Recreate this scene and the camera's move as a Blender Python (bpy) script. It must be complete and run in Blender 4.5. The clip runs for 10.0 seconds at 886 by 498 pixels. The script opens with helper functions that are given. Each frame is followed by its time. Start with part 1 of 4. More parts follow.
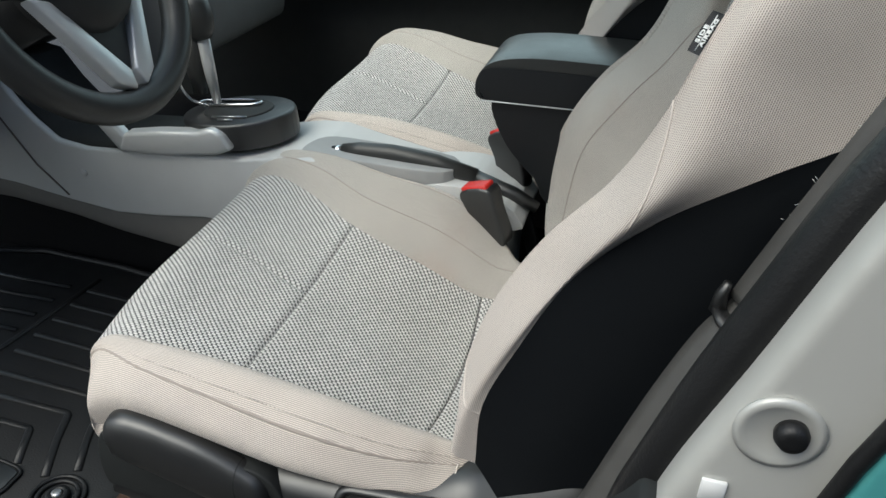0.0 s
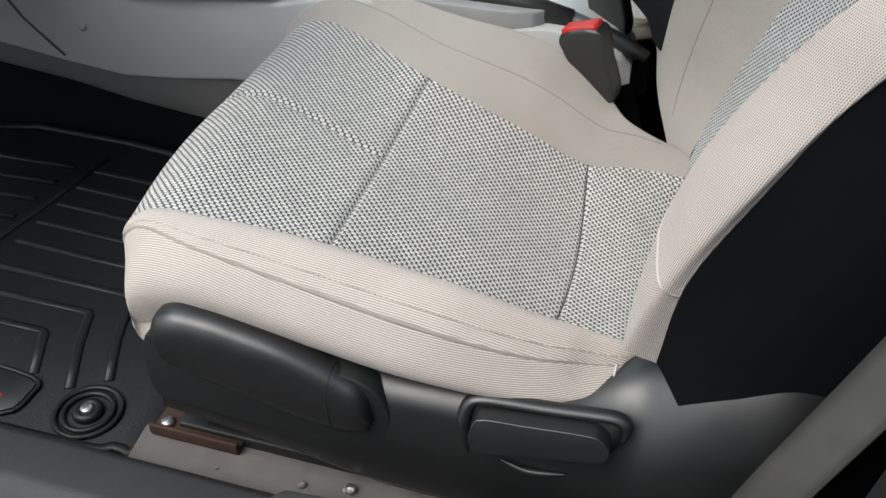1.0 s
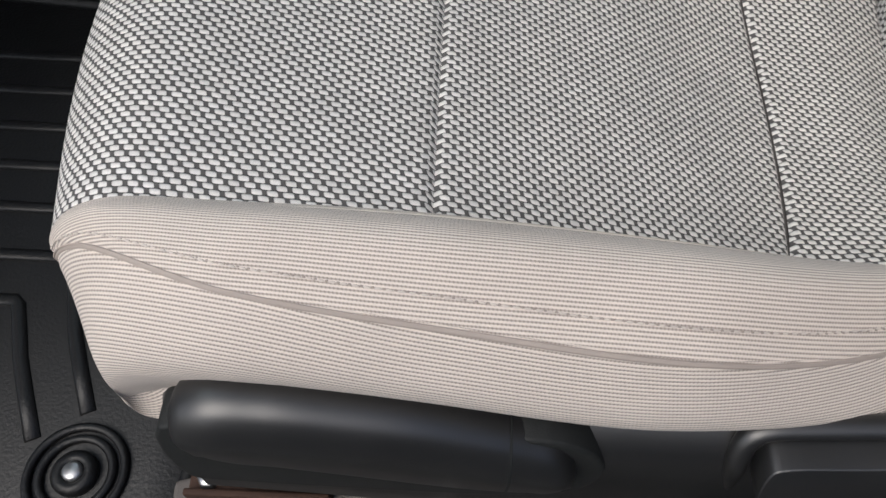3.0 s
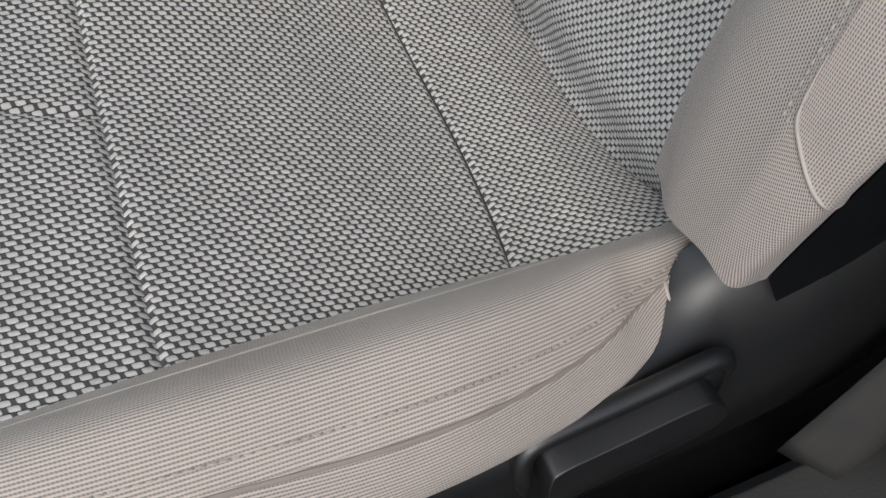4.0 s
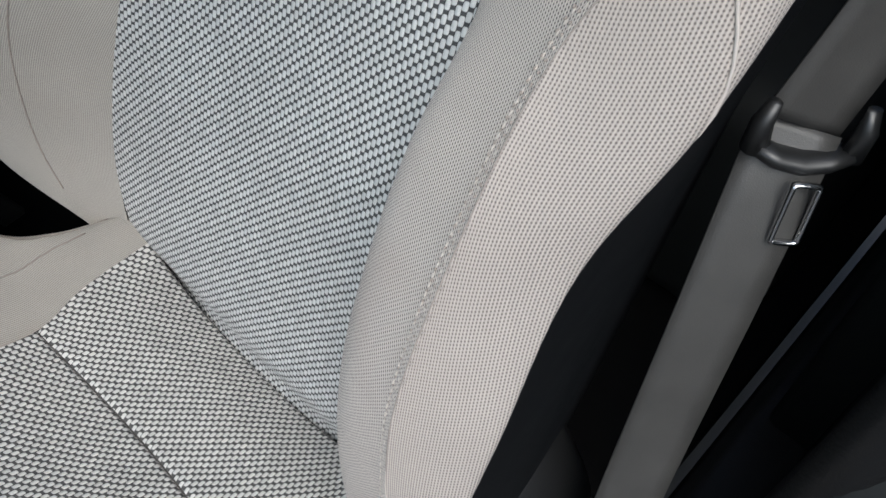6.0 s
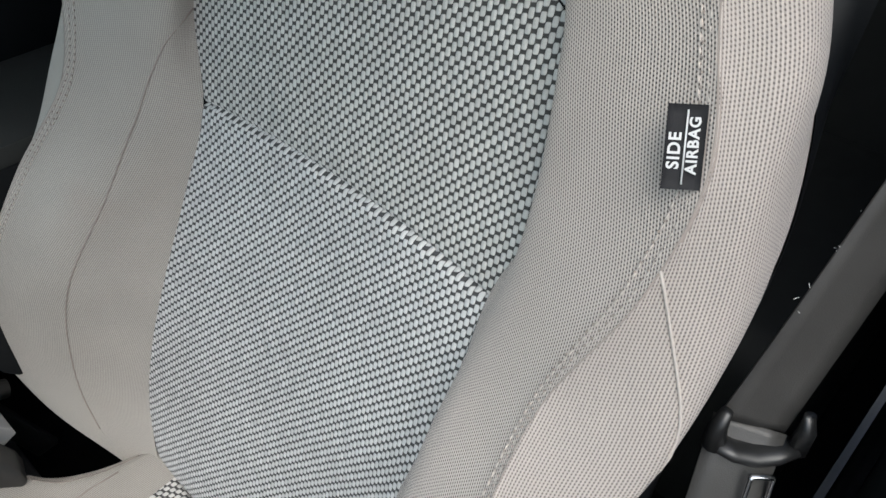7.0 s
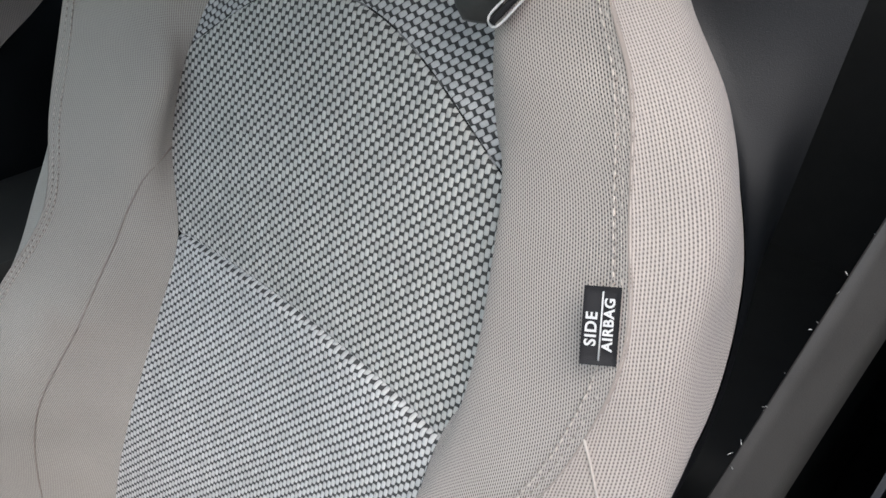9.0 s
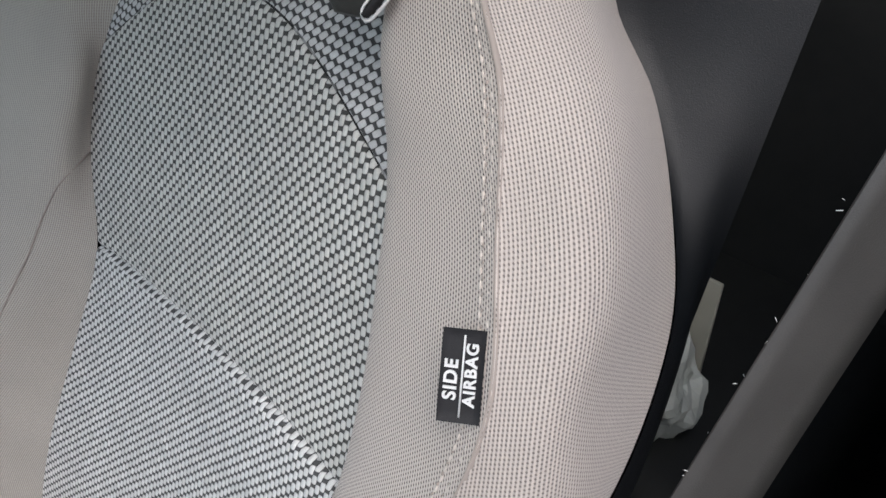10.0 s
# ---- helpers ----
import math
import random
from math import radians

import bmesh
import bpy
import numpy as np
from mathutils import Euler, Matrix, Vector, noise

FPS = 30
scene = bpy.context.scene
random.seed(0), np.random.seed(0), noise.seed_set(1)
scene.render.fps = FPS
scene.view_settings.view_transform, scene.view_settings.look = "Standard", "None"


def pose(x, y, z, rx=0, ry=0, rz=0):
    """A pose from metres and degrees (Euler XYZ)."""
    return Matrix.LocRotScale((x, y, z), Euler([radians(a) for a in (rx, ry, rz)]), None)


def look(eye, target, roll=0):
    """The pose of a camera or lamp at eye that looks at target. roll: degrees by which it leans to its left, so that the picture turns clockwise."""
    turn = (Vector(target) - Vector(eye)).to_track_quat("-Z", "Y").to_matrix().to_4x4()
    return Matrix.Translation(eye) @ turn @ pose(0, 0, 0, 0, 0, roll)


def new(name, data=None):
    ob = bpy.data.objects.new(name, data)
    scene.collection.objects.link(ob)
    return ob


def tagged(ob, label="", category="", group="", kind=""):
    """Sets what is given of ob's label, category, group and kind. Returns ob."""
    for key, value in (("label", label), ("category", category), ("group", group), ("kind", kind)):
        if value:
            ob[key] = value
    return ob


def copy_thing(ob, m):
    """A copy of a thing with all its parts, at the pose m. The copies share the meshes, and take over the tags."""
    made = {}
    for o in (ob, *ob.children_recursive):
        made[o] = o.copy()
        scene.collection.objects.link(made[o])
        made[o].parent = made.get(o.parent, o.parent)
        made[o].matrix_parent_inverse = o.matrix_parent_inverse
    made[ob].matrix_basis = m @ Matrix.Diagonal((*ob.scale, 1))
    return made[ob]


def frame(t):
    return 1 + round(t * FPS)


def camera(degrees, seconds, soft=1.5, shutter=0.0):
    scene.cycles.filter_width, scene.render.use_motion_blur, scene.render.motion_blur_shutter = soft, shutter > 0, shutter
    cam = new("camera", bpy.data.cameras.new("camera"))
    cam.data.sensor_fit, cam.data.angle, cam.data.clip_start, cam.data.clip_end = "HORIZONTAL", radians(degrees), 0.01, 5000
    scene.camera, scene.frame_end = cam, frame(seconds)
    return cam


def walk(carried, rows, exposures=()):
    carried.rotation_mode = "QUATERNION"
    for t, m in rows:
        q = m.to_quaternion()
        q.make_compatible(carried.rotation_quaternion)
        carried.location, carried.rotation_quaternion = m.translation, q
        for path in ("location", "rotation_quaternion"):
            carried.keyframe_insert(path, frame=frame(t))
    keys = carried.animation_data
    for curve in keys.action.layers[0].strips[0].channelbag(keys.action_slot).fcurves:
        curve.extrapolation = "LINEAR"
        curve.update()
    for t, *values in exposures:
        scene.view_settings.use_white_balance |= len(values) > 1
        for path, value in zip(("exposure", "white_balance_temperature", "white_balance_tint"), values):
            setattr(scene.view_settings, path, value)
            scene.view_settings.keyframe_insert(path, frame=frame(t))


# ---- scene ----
cam = camera(58.7, 10.0, soft=1.5)
PATH = [
    (0.0, (0.2068, -0.6990, 0.8741), (-0.0089, 0.1301, 0.3585), 2.68),
    (0.5, (0.0924, -0.6468, 0.7788), (-0.1128, 0.1812, 0.2569), 2.73),
    (1.0, (0.0257, -0.5832, 0.7042), (-0.1476, 0.1860, 0.0892), 2.92),
    (1.5, (-0.0468, -0.4892, 0.6492), (-0.1853, 0.1963, -0.0656), 2.97),
    (2.0, (-0.1063, -0.3979, 0.6177), (-0.2153, 0.2357, -0.1482), 2.78),
    (2.2, (-0.1320, -0.3713, 0.6023), (-0.2235, 0.2459, -0.1792), 3.18),
    (3.3, (-0.1991, -0.2529, 0.5715), (-0.1985, 0.2679, -0.2821), -4.33),
    (3.5, (-0.1936, -0.2449, 0.5752), (-0.1099, 0.2584, -0.2848), -0.55),
    (4.0, (-0.1559, -0.2338, 0.6097), (0.0747, 0.2534, -0.2326), 3.44),
    (4.5, (-0.1105, -0.2303, 0.6573), (0.2190, 0.2190, -0.1731), 4.86),
    (5.0, (-0.0560, -0.2267, 0.7053), (0.3166, 0.1892, -0.1243), 3.79),
    (5.2, (-0.0337, -0.2222, 0.7243), (0.3522, 0.1825, -0.1048), 3.55),
    (6.3, (-0.0152, -0.1961, 0.8046), (0.4688, 0.2535, 0.0539), 0.63),
    (6.5, (-0.0175, -0.1922, 0.8325), (0.4858, 0.2824, 0.1104), 0.01),
    (7.0, (-0.0115, -0.1947, 0.8896), (0.5396, 0.3219, 0.2343), -0.09),
    (7.5, (-0.0107, -0.1986, 0.9284), (0.5776, 0.3382, 0.3237), -0.29),
    (8.0, (-0.0125, -0.2010, 0.9409), (0.5966, 0.3508, 0.3713), -0.21),
    (8.5, (-0.0075, -0.2044, 0.9415), (0.6064, 0.3532, 0.3827), -0.02),
    (9.0, (0.0120, -0.2104, 0.9291), (0.6146, 0.3511, 0.3621), 0.72),
    (9.5, (0.0374, -0.2137, 0.9275), (0.6351, 0.3615, 0.3689), 1.56),
    (10.0, (0.0913, -0.2253, 0.9058), (0.6813, 0.3634, 0.3533), 1.33),
]

EXPOSURE = [(0.0, 0.16, 6200, 1), (1.0, 0.2, 6220, 5), (2.0, -0.04, 6200, 6), (3.5, -0.18, 6350, 9), (4.0, -0.46, 6250, 8), (4.5, -0.38, 6150, 7), (5.0, -0.1, 5900, 7), (6.5, -0.06, 6050, 4), (8.0, 0.08, 6150, 8), (9.0, 0.1, 6150, 9), (10.0, 0.05, 6150, 10)]
walk(cam, [(t, look(eye, target, roll)) for t, eye, target, roll in PATH], EXPOSURE)

# ---- light ----
world = bpy.data.worlds.new("overcast_sky")
scene.world = world
world.use_nodes = True
wn = world.node_tree
sky = wn.nodes.new("ShaderNodeTexSky")
sky.sky_type = "NISHITA"
sky.sun_disc = False
sky.sun_elevation = radians(54)
sky.sun_rotation = radians(219)
sky.air_density, sky.dust_density, sky.ozone_density = 1.0, 4.0, 1.0
wn.links.new(sky.outputs[0], wn.nodes["Background"].inputs[0])
wn.nodes["Background"].inputs[1].default_value = 0.175
sun = new("sun", bpy.data.lights.new("sun", "SUN"))
sun.data.energy, sun.data.angle, sun.data.color = 1.3, radians(40), (1.0, 0.985, 0.96)
sun.matrix_world = look((-1.8, -2.2, 3.9), (0.0, 0.0, 0.0))

for name, size, at, to, power in (("windscreen_light", (1.3, 0.6), (-0.72, 0.55, 1.08), (0.3, 0.3, 0.80), 2.3), ("passenger_window_light", (1.2, 0.36), (-0.3, 1.40, 0.86), (0.1, 0.1, 0.5), 1.5)):
    lamp = new(name, bpy.data.lights.new(name, "AREA"))
    lamp.data.shape, lamp.data.size, lamp.data.size_y = "RECTANGLE", *size
    lamp.data.energy, lamp.data.color = power, (0.84, 1.0, 0.92)
    lamp.matrix_world = look(at, to)


# ---- materials ----
class Nodes:
    """Short hand for a node material."""

    def __init__(self, name, rough=0.6, metal=0.0, spec=0.5):
        self.mat = bpy.data.materials.new(name)
        self.mat.use_nodes = True
        self.tree = self.mat.node_tree
        self.bsdf = self.tree.nodes["Principled BSDF"]
        self.set("Roughness", rough), self.set("Metallic", metal), self.set("Specular IOR Level", spec)

    def put(self, kind, **sockets):
        n = self.tree.nodes.new(kind)
        for k, v in sockets.items():
            self.link(v, n.inputs[k.replace("_", " ")])
        return n

    def link(self, v, socket):
        if isinstance(v, bpy.types.NodeSocket):
            self.tree.links.new(v, socket)
        else:
            socket.default_value = v

    def set(self, name, v):
        self.link(v, self.bsdf.inputs[name])

    def math(self, op, a, b=0.0, c=0.0):
        n = self.tree.nodes.new("ShaderNodeMath")
        n.operation = op
        for s, v in zip(n.inputs, (a, b, c)):
            self.link(v, s)
        return n.outputs[0]

    def step(self, v, lo, hi):
        n = self.tree.nodes.new("ShaderNodeMapRange")
        n.interpolation_type = "SMOOTHSTEP"
        self.link(v, n.inputs[0])
        n.inputs[1].default_value, n.inputs[2].default_value = lo, hi
        return n.outputs[0]

    def noise(self, scale, detail=3.0, where=None, rough=0.55):
        n = self.put("ShaderNodeTexNoise", Scale=scale, Detail=detail, Roughness=rough)
        self.link(where or self.coords("Object"), n.inputs["Vector"])
        return n.outputs["Fac"]

    def coords(self, name):
        return self.put("ShaderNodeTexCoord").outputs[name]

    def mix(self, f, a, b, mode="MIX"):
        n = self.tree.nodes.new("ShaderNodeMix")
        n.data_type, n.blend_type = "RGBA", mode
        self.link(f, n.inputs[0])
        for s, v in ((n.inputs[6], a), (n.inputs[7], b)):
            self.link(v if isinstance(v, bpy.types.NodeSocket) else (*v, 1.0), s)
        return n.outputs[2]

    def bump(self, height, strength=0.5, distance=0.001):
        n = self.put("ShaderNodeBump", Strength=strength, Distance=distance, Height=height)
        if self.bsdf.inputs["Normal"].is_linked:
            self.link(self.bsdf.inputs["Normal"].links[0].from_socket, n.inputs["Normal"])
        self.set("Normal", n.outputs[0])


def uv_axes(m, turn=0.0):
    uv = m.coords("UV")
    if turn:
        r = m.put("ShaderNodeVectorRotate", Vector=uv)
        r.inputs["Angle"].default_value = turn
        uv = r.outputs[0]
    s = m.put("ShaderNodeSeparateXYZ", Vector=uv)
    return s.outputs[0], s.outputs[1]


def weave_cloth(name, light, dark, turn=0.0, fx0=0.335, fy0=0.47, soft=1.0, slant=0.10):
    """Two-tone basket weave: pale floats 6 by 4 mm, staggered row by row, over dark threads. UV in metres."""
    m = Nodes(name, rough=0.85, spec=0.25)
    u, v = uv_axes(m, turn)
    wob = m.math("MULTIPLY", m.math("SUBTRACT", m.noise(60, 2), 0.5), 0.0012)
    row = m.math("DIVIDE", m.math("ADD", v, wob), 0.0039)
    k = m.math("FLOOR", row)
    fy = m.math("SUBTRACT", row, k)
    half = m.math("MULTIPLY", m.math("MODULO", m.math("ABSOLUTE", k), 2.0), 0.5)
    col = m.math("ADD", m.math("DIVIDE", m.math("ADD", u, wob), 0.0082), half)
    c = m.math("FLOOR", col)
    fx = m.math("SUBTRACT", col, c)
    cy = m.math("SUBTRACT", fy, 0.5)
    ax = m.math("ABSOLUTE", m.math("SUBTRACT", m.math("ADD", fx, m.math("MULTIPLY", cy, slant)), 0.5))
    ay = m.math("ABSOLUTE", cy)
    d = m.math("ADD", m.math("POWER", m.math("DIVIDE", ax, fx0), 4.6), m.math("POWER", m.math("DIVIDE", ay, fy0), 4.6))
    f = m.math("SUBTRACT", 1.0, m.step(d, 0.70, 1.0 + 0.9 * soft))
    bx = m.math("SUBTRACT", 0.5, ax)
    e = m.math("ADD", m.math("POWER", m.math("DIVIDE", bx, 0.5 - fx0), 3.0), m.math("POWER", m.math("DIVIDE", ay, 0.44), 4.0))
    dk = m.math("SUBTRACT", 1.0, m.step(e, 0.7, 1.3))
    cell = m.put("ShaderNodeTexWhiteNoise")
    comb = m.put("ShaderNodeCombineXYZ", X=c, Y=k)
    m.link(comb.outputs[0], cell.inputs[0])
    tone = m.math("ADD", 0.90, m.math("MULTIPLY", cell.outputs[0], 0.18))
    fine = m.math("ADD", 0.75, m.math("MULTIPLY", m.noise(1500, 2), 0.5))
    soil = m.math("ADD", 0.86, m.math("MULTIPLY", m.noise(9, 4), 0.28))
    gain = m.math("MULTIPLY", m.math("MULTIPLY", tone, fine), soil)
    gap = m.mix(dk, tuple(0.22 * x for x in dark), dark)
    base = m.mix(f, gap, light)
    n = m.put("ShaderNodeCombineXYZ", X=gain, Y=gain, Z=gain)
    m.set("Base Color", m.mix(1.0, base, n.outputs[0], "MULTIPLY"))
    m.set("Sheen Weight", 0.15)
    dome = m.math("SUBTRACT", 1.0, m.math("MULTIPLY", m.math("MULTIPLY", ay, ay), 2.2))
    h = m.math("ADD", m.math("MULTIPLY", f, dome), m.math("MULTIPLY", dk, 0.45))
    m.bump(h, 0.9, 0.0013)
    return m.mat


def mesh_cloth(name, base, hole, turn=0.0, du=0.0018, dv=0.00168, ribs=0.26, depth=0.86):
    """Fine knitted cloth: rows of tiny staggered pores, ribbed along one way. UV in metres."""
    m = Nodes(name, rough=0.9, spec=0.2)
    u, v = uv_axes(m, turn)
    row = m.math("DIVIDE", v, dv)
    k = m.math("FLOOR", row)
    fy = m.math("SUBTRACT", row, k)
    half = m.math("MULTIPLY", m.math("MODULO", m.math("ABSOLUTE", k), 2.0), 0.5)
    col = m.math("ADD", m.math("DIVIDE", u, du), half)
    fx = m.math("FRACT", col)
    ax = m.math("SUBTRACT", fx, 0.5)
    ay = m.math("SUBTRACT", fy, 0.5)
    d = m.math("SQRT", m.math("ADD", m.math("MULTIPLY", m.math("MULTIPLY", ax, ax), 0.8), m.math("MULTIPLY", ay, ay)))
    pore = m.math("SUBTRACT", 1.0, m.step(d, 0.17, 0.36))
    rib = m.math("SUBTRACT", 1.0, m.step(m.math("ABSOLUTE", ay), 0.08, 0.34))
    dark = m.math("MAXIMUM", m.math("MULTIPLY", pore, depth), m.math("MULTIPLY", rib, ribs))
    soil = m.math("ADD", 0.82, m.math("MULTIPLY", m.noise(7, 5), 0.36))
    fine = m.math("ADD", 0.9, m.math("MULTIPLY", m.noise(700, 2), 0.2))
    g = m.math("MULTIPLY", soil, fine)
    n = m.put("ShaderNodeCombineXYZ", X=g, Y=g, Z=m.math("MULTIPLY", g, 0.99))
    c = m.mix(dark, base, hole)
    stain = m.math("MULTIPLY", m.step(m.noise(5.5, 3), 0.56, 0.74), 0.25)
    c = m.mix(stain, c, (0.36, 0.24, 0.19))
    m.set("Base Color", m.mix(1.0, c, n.outputs[0], "MULTIPLY"))
    m.set("Sheen Weight", 0.2)
    m.bump(m.math("SUBTRACT", 1.0, dark), 0.7, 0.0007)
    return m.mat


def plain(name, color, rough=0.5, metal=0.0, grain=900.0, depth=0.25, vary=0.25, spec=0.5, blotch=14.0, ior=1.5):
    """Moulded plastic, vinyl, carpet or metal, with a fine grain and uneven wear."""
    m = Nodes(name, rough, metal, spec)
    m.set("IOR", ior)
    g = m.math("ADD", 1.0 - vary / 2, m.math("MULTIPLY", m.noise(blotch, 4), vary))
    n = m.put("ShaderNodeCombineXYZ", X=g, Y=g, Z=g)
    m.set("Base Color", m.mix(1.0, color, n.outputs[0], "MULTIPLY"))
    m.set("Roughness", m.math("ADD", rough - 0.08, m.math("MULTIPLY", m.noise(blotch * 2.3, 4), 0.16)))
    if depth:
        m.bump(m.noise(grain, 2), depth, 0.0004)
    return m.mat


# One cloth toned by how light meets it: cushion paler, upper back darker.
WEAVE = weave_cloth("grey_weave", (0.67, 0.667, 0.66), (0.072, 0.072, 0.074))
WEAVE_SEAT = weave_cloth("grey_weave_seat", (0.73, 0.708, 0.68), (0.10, 0.097, 0.094), fx0=0.318, fy0=0.43, soft=1.1, slant=0.14)
WEAVE_UPPER = weave_cloth("grey_weave_upper", (0.62, 0.615, 0.59), (0.062, 0.062, 0.060))
WEAVE_TURNED = weave_cloth("grey_weave_turned", (0.60, 0.595, 0.60), (0.062, 0.062, 0.064), radians(52), fy0=0.45)
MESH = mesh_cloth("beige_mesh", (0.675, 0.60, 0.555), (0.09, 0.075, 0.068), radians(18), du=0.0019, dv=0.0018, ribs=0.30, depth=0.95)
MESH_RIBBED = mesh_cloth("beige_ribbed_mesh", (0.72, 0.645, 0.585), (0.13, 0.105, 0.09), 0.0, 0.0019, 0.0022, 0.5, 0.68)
# Same beige cloth, darkened to offset the sun caught by the backrest's side.
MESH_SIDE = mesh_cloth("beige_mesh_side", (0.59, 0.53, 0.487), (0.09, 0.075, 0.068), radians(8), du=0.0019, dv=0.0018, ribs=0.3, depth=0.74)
# Same beige cloth again, with the tunnel side's shade put into its colour.
MESH_INNER = mesh_cloth("shaded_smooth_beige_mesh", (0.51, 0.475, 0.433), (0.16, 0.14, 0.125), depth=0.62, ribs=0.32)
THREAD = plain("beige_thread", (0.62, 0.56, 0.51), 0.85, grain=2500, depth=0.5)
plain_fill = plain("seam_tape", (0.13, 0.12, 0.115), 0.9, depth=0)
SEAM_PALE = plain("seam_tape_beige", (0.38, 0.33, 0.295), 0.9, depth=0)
SEAM_DARK = plain("seam_shadow_thread", (0.14, 0.12, 0.11), 0.9, depth=0)
FOLD = plain("pale_fold", (0.60, 0.545, 0.48), 0.9, grain=2000, depth=0.3)
NAVY = plain("dark_side_vinyl", (0.0050, 0.0062, 0.0080), 0.5, grain=1500, depth=0.4, spec=0.4)
BLACK = plain("black_plastic", (0.010, 0.0103, 0.0108), 0.42, grain=1100, depth=0.15, spec=0.72, ior=1.6)
BLACK_SOFT = plain("black_matt_plastic", (0.0105, 0.011, 0.0118), 0.58, grain=800, depth=0.4)
RUBBER = plain("black_rubber_mat", (0.0075, 0.0075, 0.008), 0.46, grain=330, depth=1.0, spec=0.4)
CARPET = plain("black_carpet", (0.008, 0.008, 0.0085), 0.95, grain=1400, depth=0.9, spec=0.1)
GREY_CARPET = plain("grey_floor_cloth", (0.15, 0.137, 0.128), 0.9, grain=1400, depth=0.8, spec=0.15, vary=0.6, blotch=22)
CONSOLE = plain("grey_console_plastic", (0.54, 0.545, 0.54), 0.5, grain=1300, depth=0.3, vary=0.15)
CONSOLE_DARK = plain("grey_lower_trim", (0.13, 0.124, 0.116), 0.7, grain=1300, depth=0.3)
SILVER = plain("silver_trim", (0.55, 0.56, 0.57), 0.3, 0.85, depth=0.05, vary=0.1)
SATIN = plain("satin_silver_plastic", (0.66, 0.67, 0.67), 0.38, 0.45, depth=0.05, vary=0.1)
CHROME = plain("chrome", (0.75, 0.75, 0.76), 0.12, 1.0, depth=0, vary=0.05)
LEATHER = plain("black_leather", (0.028, 0.0285, 0.0275), 0.42, grain=700, depth=0.5, spec=0.5)
WEBBING = plain("grey_belt_webbing", (0.064, 0.062, 0.059), 0.45, grain=1300, depth=0.6, spec=0.7, vary=0.7, blotch=28)
RED = plain("red_button", (0.55, 0.02, 0.015), 0.4, depth=0.0, vary=0.1)
PILLAR_PAINT = plain("pale_car_paint", (0.47, 0.465, 0.44), 0.35, 0.2, depth=0.05, vary=0.2, blotch=6)
TEAL_PAINT = plain("teal_car_paint", (0.10, 0.38, 0.38), 0.25, 0.3, depth=0.0, vary=0.2, blotch=6)
STEEL = plain("bare_steel", (0.45, 0.45, 0.45), 0.35, 0.9, depth=0.1)
RUST = plain("rusty_steel", (0.05, 0.024, 0.015), 0.8, 0.1, grain=300, depth=0.7, vary=0.9, blotch=90)
LABEL_BLACK = plain("black_label_cloth", (0.012, 0.012, 0.014), 0.7, grain=3000, depth=0.5)
WHITE = plain("white_print", (0.75, 0.75, 0.74), 0.6, depth=0)
VINYL = plain("scuffed_grey_vinyl", (0.036, 0.039, 0.037), 0.5, grain=260, depth=0.9, vary=1.4, blotch=110)
TISSUE = plain("white_plastic_bag", (0.62, 0.66, 0.63), 0.5, depth=0.0, vary=0.2)
HEADLINER = plain("grey_headliner", (0.35, 0.34, 0.33), 0.95, depth=0.5)
ASPHALT = plain("asphalt", (0.06, 0.06, 0.06), 0.9, grain=60, depth=0.5)
TRIM_DARK = plain("dark_cabin_trim", (0.009, 0.0105, 0.0105), 0.7, grain=900, depth=0.4)


# ---- mesh helpers ----
def empty(name, at=(0, 0, 0)):
    ob = new(name)
    ob.empty_display_size = 0.05
    ob.matrix_world = Matrix.Translation(at)
    return ob


def part(name, bm, material, parent=None, label="", smooth=True):
    """Links a bmesh as one mesh object, under a thing or a part."""
    me = bpy.data.meshes.new(name)
    for f in bm.faces:
        f.smooth = smooth
    bm.to_mesh(me)
    bm.free()
    me.materials.append(material)
    ob = new(name, me)
    if parent is not None:
        ob.parent = parent
        ob.matrix_parent_inverse = parent.matrix_world.inverted()
    if label:
        tagged(ob, label)
    return ob


def spline(points, t):
    """A smooth curve through rows of numbers at evenly spaced parameters; t from 0 to 1."""
    p = np.asarray(points, float)
    x = min(max(t, 0.0), 1.0) * (len(p) - 1)
    i = min(int(x), len(p) - 2)
    f = x - i
    a, b = p[i], p[i + 1]
    m0 = (b - p[max(i - 1, 0)]) / (1 if i == 0 else 2)
    m1 = (p[min(i + 2, len(p) - 1)] - a) / (1 if i + 2 > len(p) - 1 else 2)
    return (2 * f**3 - 3 * f * f + 1) * a + (f**3 - 2 * f * f + f) * m0 + (3 * f * f - 2 * f**3) * b + (f**3 - f * f) * m1


def table(rows, x):
    """Smooth look-up in rows of (x, values...) with uneven x."""
    xs = [r[0] for r in rows]
    x = min(max(x, xs[0]), xs[-1])
    i = max(0, min(len(xs) - 2, int(np.searchsorted(xs, x, side="right")) - 1))
    v = np.array([r[1:] for r in rows], float)
    h = xs[i + 1] - xs[i]
    f = (x - xs[i]) / h

    def slope(j):
        if j in (0, len(xs) - 1):
            k = min(max(j, 1), len(xs) - 1)
            return (v[k] - v[k - 1]) / (xs[k] - xs[k - 1])
        d0, d1 = (v[j] - v[j - 1]) / (xs[j] - xs[j - 1]), (v[j + 1] - v[j]) / (xs[j + 1] - xs[j])
        return (d0 + d1) / 2

    m0, m1 = slope(i) * h, slope(i + 1) * h
    return (2 * f**3 - 3 * f * f + 1) * v[i] + (f**3 - 2 * f * f + f) * m0 + (3 * f * f - 2 * f**3) * v[i + 1] + (f**3 - f * f) * m1


